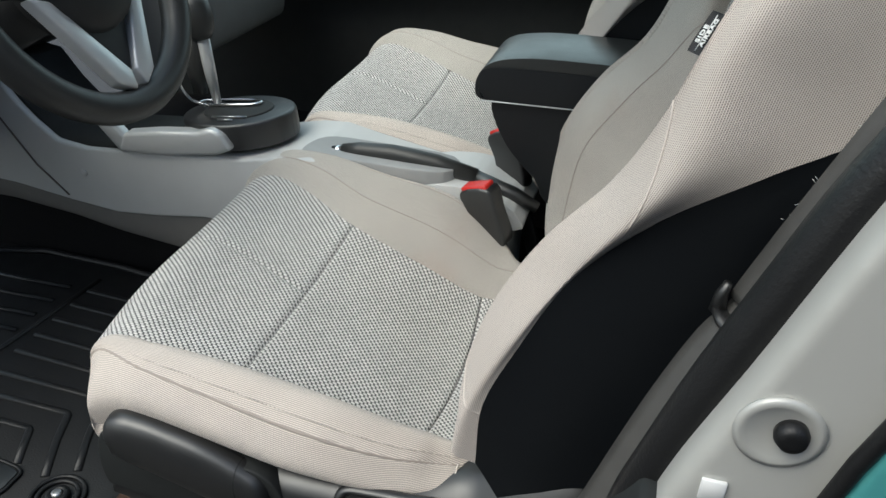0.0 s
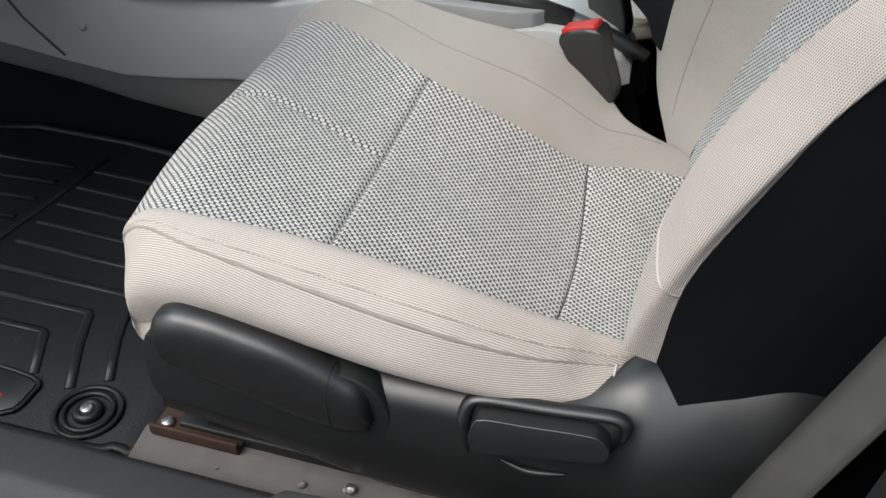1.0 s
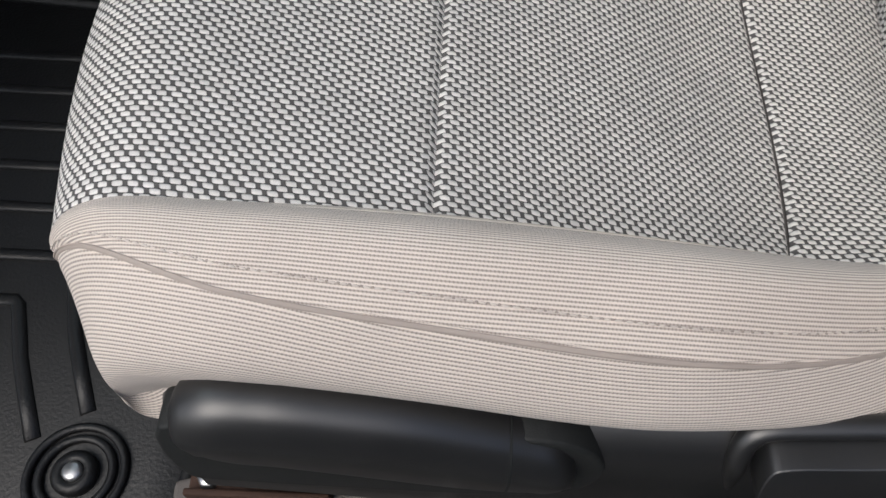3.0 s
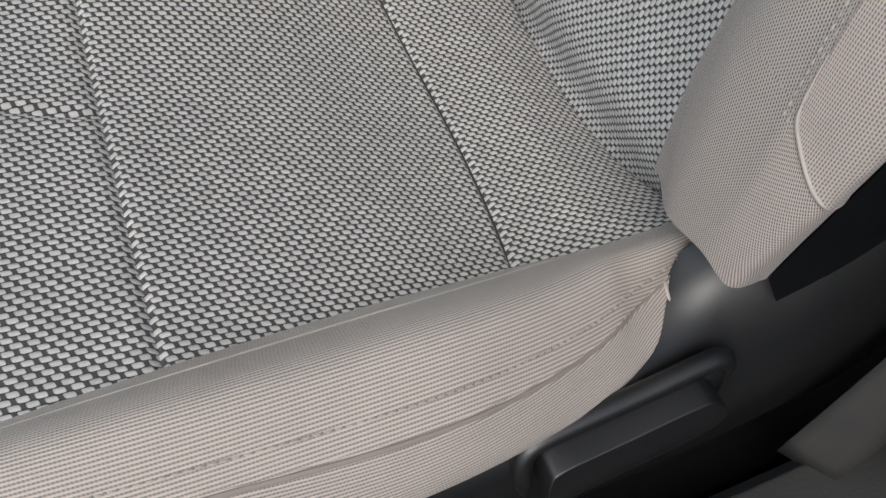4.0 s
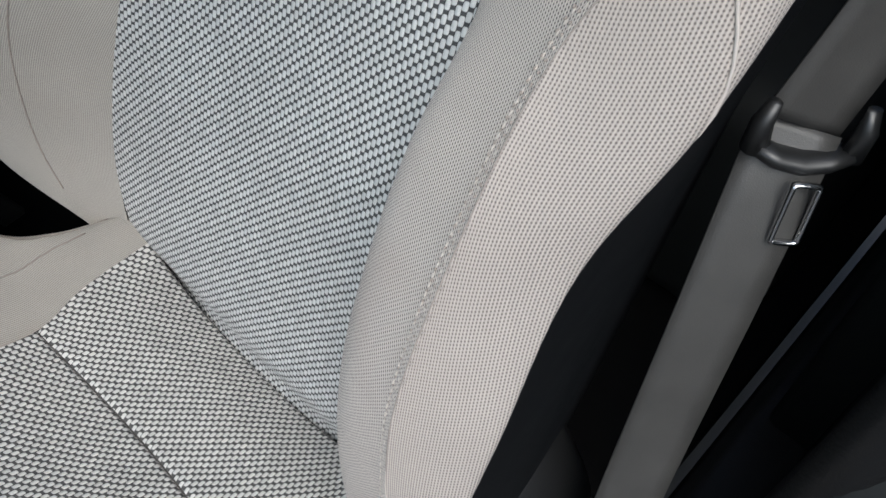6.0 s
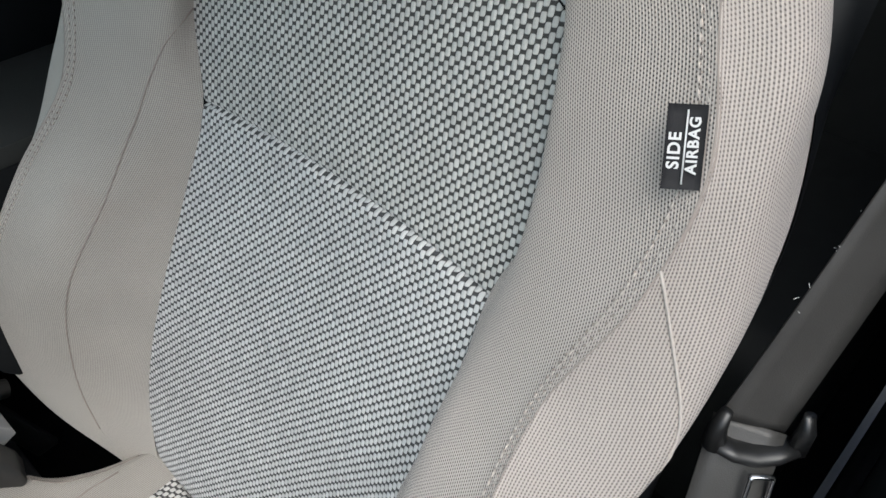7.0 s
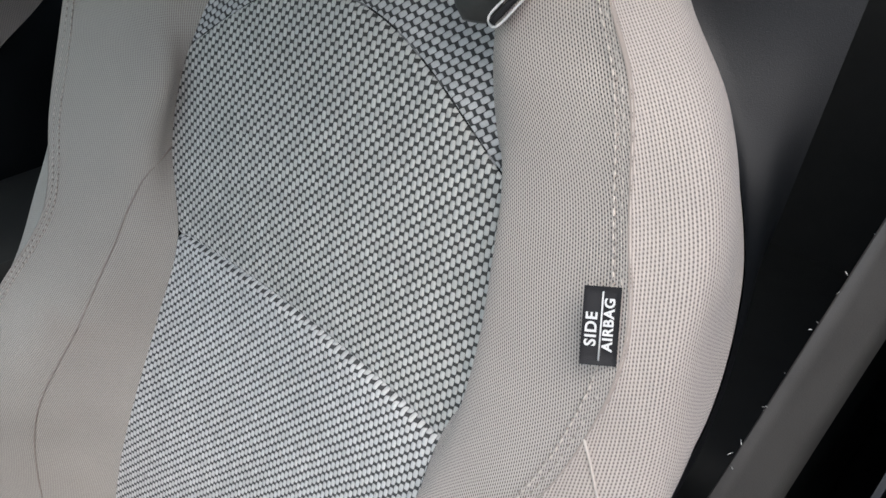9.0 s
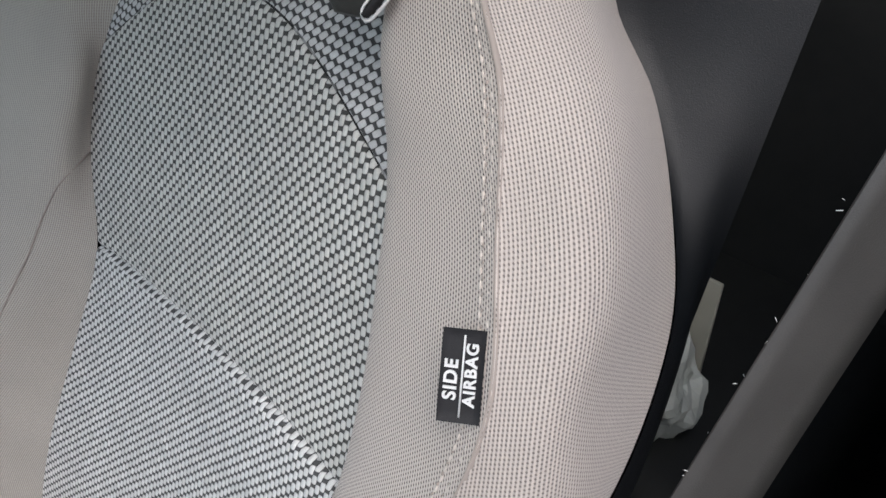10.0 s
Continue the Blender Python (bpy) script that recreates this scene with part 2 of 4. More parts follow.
def sheet(fn, nu, nv, roll=0.006, width=0.012, edges="abcd", flip=False, cloth=None):
    """A padded panel: a grid over fn(u, v), its edges rolled in towards the seams. UV in metres along the cloth,
    or as cloth(u, v) gives it."""
    grid = [[Vector(fn(i / nu, j / nv)) for j in range(nv + 1)] for i in range(nu + 1)]
    bm = bmesh.new()
    lay = bm.loops.layers.uv.new()
    us = [[0.0] * (nv + 1) for _ in range(nu + 1)]
    vs = [[0.0] * (nv + 1) for _ in range(nu + 1)]
    mid_u, mid_v = nu // 2, nv // 2
    for i in range(nu + 1):
        for j in range(nv + 1):
            if i:
                us[i][j] = us[i - 1][j] + (grid[i][j] - grid[i - 1][j]).length
            if j:
                vs[i][j] = vs[i][j - 1] + (grid[i][j] - grid[i][j - 1]).length
    verts = []
    for i in range(nu + 1):
        line = []
        for j in range(nv + 1):
            p = grid[i][j]
            du = grid[min(i + 1, nu)][j] - grid[max(i - 1, 0)][j]
            dv = grid[i][min(j + 1, nv)] - grid[i][max(j - 1, 0)]
            n = du.cross(dv)
            n = n.normalized() if n.length > 1e-12 else Vector((0, 0, 1))
            if flip:
                n = -n
            d = 9.0
            if "a" in edges:
                d = min(d, us[i][j])
            if "b" in edges:
                d = min(d, us[nu][j] - us[i][j])
            if "c" in edges:
                d = min(d, vs[i][j])
            if "d" in edges:
                d = min(d, vs[i][nv] - vs[i][j])
            k = max(0.0, 1.0 - d / width)
            line.append(bm.verts.new(p - n * roll * k * k))
        verts.append(line)
    for i in range(nu):
        for j in range(nv):
            q = [(i, j), (i + 1, j), (i + 1, j + 1), (i, j + 1)]
            if flip:
                q.reverse()
            f = bm.faces.new([verts[a][b] for a, b in q])
            for loop, (a, b) in zip(f.loops, q):
                if cloth:
                    loop[lay].uv = cloth(a / nu, b / nv)
                else:
                    loop[lay].uv = (us[a][mid_v] - us[mid_u][mid_v], vs[a][b] - vs[a][mid_v])
    return bm


def tube(points, radius, sides=8, closed=False, cap=True, squash=1.0):
    """A round bar along points; radius a number or one for each point."""
    pts = [Vector(p) for p in points]
    n = len(pts)
    bm = bmesh.new()
    rings = []
    up = Vector((0.13, 0.21, 0.97))
    for i, p in enumerate(pts):
        a, b = pts[(i - 1) % n if closed else max(i - 1, 0)], pts[(i + 1) % n if closed else min(i + 1, n - 1)]
        d = (b - a).normalized()
        x = d.cross(up).normalized()
        y = x.cross(d).normalized()
        r = radius[i] if isinstance(radius, (list, tuple)) else radius
        rings.append([bm.verts.new(p + x * r * math.cos(2 * math.pi * k / sides) + y * r * squash * math.sin(2 * math.pi * k / sides)) for k in range(sides)])
    for i in range(n if closed else n - 1):
        for k in range(sides):
            bm.faces.new((rings[i][k], rings[(i + 1) % n][k], rings[(i + 1) % n][(k + 1) % sides], rings[i][(k + 1) % sides]))
    if cap and not closed:
        bm.faces.new(rings[0]), bm.faces.new(list(reversed(rings[-1])))
    bmesh.ops.recalc_face_normals(bm, faces=bm.faces)
    return bm


def prism(outline, y0, y1, bevel=0.004, segments=3, axis="y"):
    """A plate with an outline of (x, z) between two y, its edges rounded. axis x: outline is (y, z); z: (x, y)."""
    bm = bmesh.new()

    def at(p, d):
        return {"y": (p[0], d, p[1]), "x": (d, p[0], p[1]), "z": (p[0], p[1], d)}[axis]

    a = [bm.verts.new(at(p, y0)) for p in outline]
    b = [bm.verts.new(at(p, y1)) for p in outline]
    n = len(outline)
    bm.faces.new(a), bm.faces.new(b)
    for i in range(n):
        bm.faces.new((a[i], a[(i + 1) % n], b[(i + 1) % n], b[i]))
    bmesh.ops.recalc_face_normals(bm, faces=bm.faces)
    if bevel:
        bmesh.ops.bevel(bm, geom=list(bm.edges), offset=bevel, segments=segments, profile=0.5, affect="EDGES", clamp_overlap=True)
    return bm


def box(lo, hi, bevel=0.004, segments=3):
    return prism([(lo[0], lo[2]), (hi[0], lo[2]), (hi[0], hi[2]), (lo[0], hi[2])], lo[1], hi[1], bevel, segments)


def rounded(points, step=6):
    """A closed smooth outline through points."""
    p = [np.array(q, float) for q in points]
    n = len(p)
    out = []
    for i in range(n):
        a, b, c, d = p[i - 1], p[i], p[(i + 1) % n], p[(i + 2) % n]
        for k in range(step):
            f = k / step
            out.append(tuple(0.5 * (2 * b + (c - a) * f + (2 * a - 5 * b + 4 * c - d) * f * f + (3 * b - a - 3 * c + d) * f**3)))
    return out


def lathe(profile, sides=28, at=(0, 0, 0), turn=None):
    """A turned body from (radius, height) rows, about z, then turned and set at a place."""
    bm = bmesh.new()
    rings = [[bm.verts.new((r * math.cos(2 * math.pi * k / sides), r * math.sin(2 * math.pi * k / sides), h)) for k in range(sides)] for r, h in profile]
    for a, b in zip(rings, rings[1:]):
        for k in range(sides):
            bm.faces.new((a[k], a[(k + 1) % sides], b[(k + 1) % sides], b[k]))
    bm.faces.new(list(reversed(rings[0]))), bm.faces.new(rings[-1])
    m = Matrix.Translation(at) @ (turn.to_4x4() if turn else Matrix())
    bmesh.ops.transform(bm, matrix=m, verts=bm.verts)
    bmesh.ops.recalc_face_normals(bm, faces=bm.faces)
    return bm


def stitches(points, gap=0.0042, length=0.0026, radius=0.0005):
    """A row of short raised stitches along a line of points, as one mesh."""
    pts = [Vector(p) for p in points]
    out = bmesh.new()
    run, nxt = 0.0, 0.0
    for a, b in zip(pts, pts[1:]):
        seg = (b - a).length
        if seg < 1e-9:
            continue
        d = (b - a) / seg
        while nxt < run + seg:
            p = a + d * (nxt - run)
            x = d.cross(Vector((0.3, 0.2, 0.9))).normalized()
            y = x.cross(d)
            ring = []
            for off, r in ((0, 0.3), (0.3, 1), (0.7, 1), (1, 0.3)):
                ring.append([out.verts.new(p + d * off * length + (x * math.cos(k * math.pi / 2) + y * math.sin(k * math.pi / 2)) * radius * r) for k in range(4)])
            for r0, r1 in zip(ring, ring[1:]):
                for k in range(4):
                    out.faces.new((r0[k], r0[(k + 1) % 4], r1[(k + 1) % 4], r1[k]))
            nxt += gap
        run += seg
    return out


# ---- the seats ----
# Cushion, front to back. Along its middle: x, z; then at the door side: y and rise over the middle line,
# for the insert's edge, the bolster's crest, the side seam, the side's bulge and its lower edge.
CUSHION = [
    (-0.430, 0.130, -0.048, -0.026, -0.052, -0.028, -0.056, -0.030, -0.085, -0.056, -0.106, -0.085, 0.395, 0.000),
    (-0.449, 0.190, -0.048, -0.028, -0.052, -0.029, -0.056, -0.032, -0.090, -0.066, -0.110, -0.100, 0.400, 0.002),
    (-0.438, 0.239, -0.049, -0.024, -0.053, -0.025, -0.058, -0.029, -0.099, -0.076, -0.118, -0.122, 0.402, 0.004),
    (-0.385, 0.262, -0.046, -0.005, -0.056, -0.002, -0.070, -0.008, -0.113, -0.050, -0.119, -0.096, 0.398, 0.014),
    (-0.310, 0.248, -0.040, 0.003, -0.066, 0.027, -0.101, 0.021, -0.127, -0.016, -0.102, -0.087, 0.372, 0.022),
    (-0.215, 0.226, -0.030, 0.006, -0.073, 0.052, -0.112, 0.035, -0.130, -0.011, -0.071, -0.085, 0.318, 0.030),
    (-0.100, 0.190, -0.012, -0.000, -0.069, 0.070, -0.116, 0.055, -0.133, 0.008, -0.084, -0.037, 0.304, 0.028),
    (0.000, 0.148, -0.001, 0.007, -0.052, 0.079, -0.091, 0.070, -0.116, 0.041, -0.109, 0.024, 0.309, 0.026),
    (0.065, 0.138, -0.011, 0.024, -0.046, 0.073, -0.068, 0.063, -0.087, 0.050, -0.092, 0.044, 0.326, 0.030),
    (0.140, 0.132, -0.021, 0.048, -0.038, 0.072, -0.027, 0.069, -0.035, 0.044, -0.009, 0.034, 0.335, 0.030),
]
# The tunnel-side flank: distance beyond the insert's edge and rise of crest, seam, bulge and lower edge.
TUNNEL_SIDE = [
    (0.02, -0.004, 0.04, -0.02, 0.06, -0.05, 0.065, -0.09),
    (0.02, -0.002, 0.04, -0.016, 0.07, -0.05, 0.075, -0.09),
    (0.022, 0.012, 0.05, 0.002, 0.08, -0.04, 0.085, -0.08),
    (0.025, 0.032, 0.060, 0.036, 0.10, 0.00, 0.105, -0.06),
    (0.030, 0.044, 0.080, 0.060, 0.12, 0.026, 0.125, -0.05),
    (0.035, 0.050, 0.105, 0.078, 0.150, 0.046, 0.15, -0.03),
    (0.035, 0.058, 0.105, 0.100, 0.145, 0.074, 0.145, 0.00),
    (0.032, 0.054, 0.085, 0.082, 0.115, 0.060, 0.12, 0.00),
    (0.028, 0.056, 0.045, 0.064, 0.065, 0.045, 0.07, 0.00),
    (0.026, 0.046, 0.035, 0.046, 0.045, 0.030, 0.05, 0.00),
]
# Backrest, along its slope s from the crease up. n of the middle; then y, n at the door side for the insert's edge,
# the bolster's crest, the seam, the bulge and the edge of the pale cloth; then the far insert edge y.
BACK = [
    (-0.040, 0.004, 0.015, 0.001, -0.031, 0.032, -0.058, 0.050, -0.084, 0.052, -0.094, 0.035, 0.335),
    (0.030, 0.004, 0.030, 0.002, -0.033, 0.047, -0.071, 0.062, -0.097, 0.066, -0.103, 0.040, 0.354),
    (0.100, 0.003, 0.049, 0.004, -0.027, 0.073, -0.082, 0.090, -0.106, 0.088, -0.106, 0.061, 0.375),
    (0.180, 0.000, 0.051, 0.011, -0.021, 0.092, -0.085, 0.113, -0.113, 0.099, -0.113, 0.084, 0.366),
    (0.260, 0.000, 0.040, 0.017, -0.017, 0.097, -0.073, 0.120, -0.113, 0.094, -0.111, 0.082, 0.346),
    (0.360, 0.000, 0.024, 0.010, -0.006, 0.071, -0.069, 0.105, -0.108, 0.076, -0.107, 0.069, 0.333),
    (0.440, 0.003, 0.019, 0.005, -0.010, 0.040, -0.067, 0.077, -0.124, 0.058, -0.110, 0.035, 0.324),
    (0.520, 0.010, -0.010, 0.011, -0.011, 0.038, -0.093, 0.071, -0.127, 0.043, -0.118, -0.017, 0.339),
    (0.580, 0.016, -0.009, 0.019, -0.007, 0.041, -0.099, 0.071, -0.120, 0.042, -0.095, -0.072, 0.324),
    (0.630, 0.020, 0.026, 0.019, -0.004, 0.044, -0.081, 0.067, -0.113, 0.038, -0.070, -0.084, 0.306),
    (0.680, 0.021, 0.049, 0.013, 0.014, 0.047, -0.061, 0.063, -0.087, 0.028, -0.040, -0.084, 0.286),
    (0.720, 0.016, 0.054, 0.008, 0.022, 0.036, -0.031, 0.054, -0.044, 0.006, -0.005, -0.079, 0.278),
    (0.750, -0.010, 0.060, -0.013, 0.030, -0.008, -0.002, -0.000, -0.005, -0.039, -0.013, -0.079, 0.279),
]
LEAN = radians(18.5)
BACK_FOOT = Vector((0.125, 0.0, 0.14))
UP_BACK = Vector((math.sin(LEAN), 0, math.cos(LEAN)))
OFF_BACK = Vector((-math.cos(LEAN), 0, math.sin(LEAN)))


def cushion_row(t):
    return spline(CUSHION, t)


def cushion_normal(t):
    a, b = spline(CUSHION, t - 0.01), spline(CUSHION, t + 0.01)
    d = Vector((b[0] - a[0], 0, b[1] - a[1])).normalized()
    return Vector((-d.z, 0, d.x))


def cushion_at(t, y, rise):
    r = cushion_row(t)
    n = cushion_normal(t)
    return Vector((r[0], y, r[1])) + n * rise


def cushion_station(x, z=None):
    """The parameter at which the top of the cushion reaches x."""
    return min((i / 400 for i in range(100, 401)), key=lambda t: abs(cushion_row(t)[0] - x))


def cushion_lateral(t, a, b, v, inner=False):
    """A point between two of the control lines of the door-side (or tunnel-side) flank."""
    r = cushion_row(t)
    pts = [(r[2], r[3]), (r[4], r[5]), (r[6], r[7]), (r[8], r[9]), (r[10], r[11])]
    if inner:
        edge, q = r[12], spline(TUNNEL_SIDE, t)
        pts = [(edge, r[13])] + [(edge + q[k], q[k + 1]) for k in (0, 2, 4, 6)]
    y, h = spline(pts[a : b + 1], v)
    return cushion_at(t, y, h)


def cushion_insert(t, v):
    r = cushion_row(t)
    y = r[2] + (r[12] - r[2]) * v
    e = abs(2 * v - 1)
    return cushion_at(t, y, (r[3] if v < 0.5 else r[13]) * e**2.2)


STEPS = [cushion_row(k / 300) for k in range(301)]
RUN = np.concatenate([[0.0], np.cumsum([math.hypot(b[0] - a[0], b[1] - a[1]) for a, b in zip(STEPS, STEPS[1:])])])


def cushion_cloth(t, v):
    r = cushion_row(t)
    return float(np.interp(t * 300, range(301), RUN)), r[2] + (r[12] - r[2]) * v


def back_cloth(s, v):
    r = back_row(s)
    return s, r[1] + (r[11] - r[1]) * v


def back_row(s):
    return table(BACK, s)


def back_at(s, y, n):
    return BACK_FOOT + UP_BACK * s + OFF_BACK * n + Vector((0, y, 0))


def back_lateral(s, a, b, v, inner=False):
    r = back_row(s)
    pts = [(r[1], r[2]), (r[3], r[4]), (r[5], r[6]), (r[7], r[8]), (r[9], r[10])]
    if inner:
        pts = [(r[11] - (y - r[1]), n) for y, n in pts]
    y, n = spline(pts[a : b + 1], v)
    return back_at(s, y, n)


def back_insert(s, v):
    r = back_row(s)
    y = r[1] + (r[11] - r[1]) * v
    e = abs(2 * v - 1)
    return back_at(s, y, r[0] + (r[2] - r[0]) * e * e)


def lumbar(v):
    """The seam between the lower and the upper back panel."""
    return 0.434 + 0.013 * v + 0.008 * (1 - (2 * v - 1) ** 2)


def fade(v):
    """Full along a seam, nothing where it meets the bolsters."""
    return min(1.0, 0.3 + 8 * v, 0.3 + 8 * (1 - v))


def lower_back(u, v):
    s = lerp(-0.03, lumbar(v), u)
    return back_insert(s, v) - OFF_BACK * 0.026 * math.exp(-(((s + 0.012) / 0.034) ** 2)) + OFF_BACK * 0.002 * math.exp(-(((lumbar(v) - s) / 0.06) ** 2)) * fade(v)


def upper_back(u, v):
    s = lerp(lumbar(v), arc_top(v), u)
    return back_insert(s, v) + OFF_BACK * fade(v) * (0.0012 * math.exp(-(((arc_top(v) - s) / 0.03) ** 2)) - 0.0015 * math.exp(-max(s - lumbar(v), 0) / 0.025))


def arc_top(v):
    """The arched seam under the head of the backrest."""
    return 0.606 + 0.067 * (1 - abs(2 * v - 1) ** 2.4)


def lerp(a, b, f):
    return a + (b - a) * f


def make_seat(at, driver=True):
    seat = empty("car_seat", (0, 0, 0))
    tm, tb = cushion_station(-0.216), cushion_station(0.006)
    t_end, t_bow = 1.0, cushion_station(0.021)

    def bow(t, v):
        return t + (t_bow - tb) * (1 - (2 * v - 1) ** 2) if t == tb else t

    # cushion
    cushion = part("cushion_foam", sheet(lambda u, v: cushion_at(0.02 + 0.96 * u, lerp(-0.06, 0.36, v), -0.05), 10, 6, 0), SEAM_DARK, seat)
    def puff(name, u, v):
        if name == "middle_panel":
            return -0.0015 * math.exp(-(1 - u) / 0.12) * fade(v)
        return 0.0015 * math.exp(-u / 0.3) * fade(v) - 0.05 * max(0.0, u - 0.5) ** 1.6 * (1 - (2 * v - 1) ** 4) if name == "rear_panel" else 0.0

    for name, t0, t1, v0, v1, nu, nv in (("front_panel", 0.0, tm, 0.0, 0.55, 100, 30), ("front_panel", 0.0, tm, 0.55, 1.0, 100, 26), ("middle_panel", tm, tb, 0, 1, 90, 50), ("rear_panel", tb, t_end, 0, 1, 60, 50)):
        def along(u, v):
            w = lerp(v0, v1, v)
            return lerp(bow(t0, w), bow(t1, w), u), w

        def top(u, v):
            t, w = along(u, v)
            return cushion_insert(t, w) + cushion_normal(t) * puff(name, u, w)

        part(name, sheet(top, nu, nv, 0.0042, 0.005, "abd" if v1 == 0.55 else "abc" if v0 == 0.55 else "ab", cloth=lambda u, v: cushion_cloth(*along(u, v))), WEAVE_SEAT, seat, "grey basket-weave seat panel")
    for inner in (False, True):
        t_low = 0.0 if inner else 0.07
        f1 = lambda u, v: cushion_lateral(lerp(t_low * v, 1.0, u), 0, 2, v, inner)
        f2 = lambda u, v: cushion_lateral(lerp(t_low, 1.0, u), 2, 4, v, inner)
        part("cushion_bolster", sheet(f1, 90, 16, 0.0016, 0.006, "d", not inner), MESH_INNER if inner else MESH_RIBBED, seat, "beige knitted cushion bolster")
        part("cushion_side", sheet(f2, 90, 16, 0.0016, 0.006, "c", not inner), MESH_RIBBED, seat, "beige knitted cushion side")
        if not inner:
            line = [f2(0.16 + 0.8 * i / 120, 0.0) for i in range(121)]
            part("piping", tube([p + Vector((0, -0.0002, -0.0014)) for p in line], 0.0006, 6), SEAM_PALE, seat)
            line2 = [f1(0.2 + 0.76 * i / 120, 0.86) for i in range(121)]
            part("stitching", stitches([p + Vector((0, 0, 0.0004)) for p in line2], 0.0052, 0.0034, 0.0008), THREAD, seat)
            # Darker beads between the stitches paint the shade at the needle holes.
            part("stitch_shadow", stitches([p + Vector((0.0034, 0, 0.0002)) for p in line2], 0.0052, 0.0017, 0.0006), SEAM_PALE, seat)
    # backrest
    lum = lumbar
    part("lower_back_panel", sheet(lower_back, 150, 48, 0.0062, 0.006, "ab", cloth=lambda u, v: back_cloth(lerp(-0.03, lum(v), u), v)), WEAVE, seat, "grey basket-weave lower back panel")
    part("upper_back_panel", sheet(upper_back, 80, 48, 0.0016, 0.004, "ab", cloth=lambda u, v: back_cloth(lerp(lum(v), arc_top(v), u), v)), WEAVE_UPPER, seat, "grey basket-weave upper back panel")
    part("head_panel", sheet(lambda u, v: back_insert(lerp(arc_top(v), 0.75, u), v), 40, 48, 0.0016, 0.004, "ab", cloth=lambda u, v: back_cloth(lerp(arc_top(v), 0.75, u), v)), WEAVE_TURNED, seat, "dark grey basket-weave panel under the head restraint")
    for inner in (False, True):
        foot0, foot1 = (-0.01, 0.10) if inner else (0.028, 0.082)
        f1 = lambda u, v: back_lateral(lerp(lerp(foot0, foot1, v**0.8), 0.75, u), 0, 2, v, inner)
        f2 = lambda u, v: back_lateral(lerp(lerp(foot1, foot1 + (0.035 if inner else 0.014), v), 0.75, u), 2, 4, v, inner)
        if inner:
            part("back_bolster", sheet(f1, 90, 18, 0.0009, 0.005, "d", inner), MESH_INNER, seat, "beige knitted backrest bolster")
        if not inner:
            hem = lambda v: 0.168 + 0.03 * (1 - v) ** 4
            f0, low = f2, lambda v: lerp(0.091, 0.094, v)
            f2 = lambda u, v: back_lateral(lerp(hem(v), 0.75, u), 2, 4, v)
            part("back_bolster", sheet(lambda u, v: back_lateral(lerp(0.198, 0.75, u), 0, 2, v), 80, 18, 0.0009, 0.005, "d"), MESH, seat, "beige knitted backrest bolster")

            def around(u, v):
                if v < 0.5:
                    return back_lateral(lerp(lerp(foot0, 0.091, (2 * v) ** 0.8), 0.198, u), 0, 2, 2 * v)
                return back_lateral(lerp(low(2 * v - 1), hem(2 * v - 1), u), 2, 4, 2 * v - 1)

            part("foot_panel", sheet(around, 24, 36, 0.0, 0.004, ""), MESH, seat, "smooth beige foot of the bolster")
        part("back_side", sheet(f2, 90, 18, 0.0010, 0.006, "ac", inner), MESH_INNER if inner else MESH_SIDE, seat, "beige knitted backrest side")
        sgn = 1 if inner else -1

        def side(u, v):
            a, k = (f2 if inner else f0)(u, 1.0), lerp(-0.05, 0.75, u)
            c = back_at(k, 0.172 + sgn * 0.262, -0.11)
            m = (a + c) / 2 + Vector((0, sgn * 0.006, 0))
            return spline([tuple(a), tuple(m), tuple(c)], v)

        part("back_flank", sheet(side, 60, 12, 0.001, 0.006, "c", inner), NAVY, seat, "navy black cloth flank")
    for inner in (False, True):
        part("seam_tape", tube([cushion_lateral(0.02 + 0.95 * k / 90, 0, 2, 1.0, inner) - cushion_normal(0.02 + 0.95 * k / 90) * 0.0032 for k in range(91)], 0.0019, 6), SEAM_PALE, seat)
        part("seam_tape", tube([back_lateral(lerp(0.20, 0.74, k / 90), 0, 2, 1.0, inner) - OFF_BACK * 0.0006 for k in range(91)], 0.0015, 6), SEAM_PALE, seat)
    for v0 in (tm, tb):
        part("seam_tape", tube([cushion_insert(bow(v0, k / 40), k / 40) - cushion_normal(v0) * 0.0060 for k in range(41)], 0.0020, 6), plain_fill, seat)
    part("seam_tape", tube([cushion_insert(tm * k / 40, 0.55) - cushion_normal(tm * k / 40) * 0.0062 for k in range(41)], 0.0020, 6), plain_fill, seat)
    part("seam_tape", tube([back_insert(lum(k / 40), k / 40) - OFF_BACK * 0.0062 for k in range(41)], 0.0022, 6), plain_fill, seat)
    part("seam_tape", tube([back_insert(arc_top(k / 40), k / 40) - OFF_BACK * 0.0030 for k in range(41)], 0.0026, 6), WEAVE_TURNED, seat)
    part("back_cover", sheet(lambda u, v: back_at(lerp(-0.03, 0.75, u), lerp(-0.088, 0.432, v), -0.112 - 0.02 * math.sin(math.pi * v)), 12, 12, 0), NAVY, seat, "dark back cover")
    # further seams: the yoke seam on the flank, the rounded end of the lower bolster, the seam on the tunnel side
    yoke = [back_lateral(lerp(0.533, 0.375, k / 16), 2, 4, 0.98 * (k / 16) ** 0.9) + OFF_BACK * 0.0008 for k in range(17)]
    part("yoke_seam", tube(yoke, 0.0008, 6), THREAD, seat)
    foot = [back_lateral(s0, 0, 2, 0.998) + OFF_BACK * 0.0006 for s0 in (0.225, 0.21)]
    foot += [back_lateral(0.168 + 0.03 * (1 - v0) ** 4, 2, 4, v0) + OFF_BACK * 0.0006 for v0 in (0.02, 0.12, 0.3, 0.5, 0.75, 1.0)]
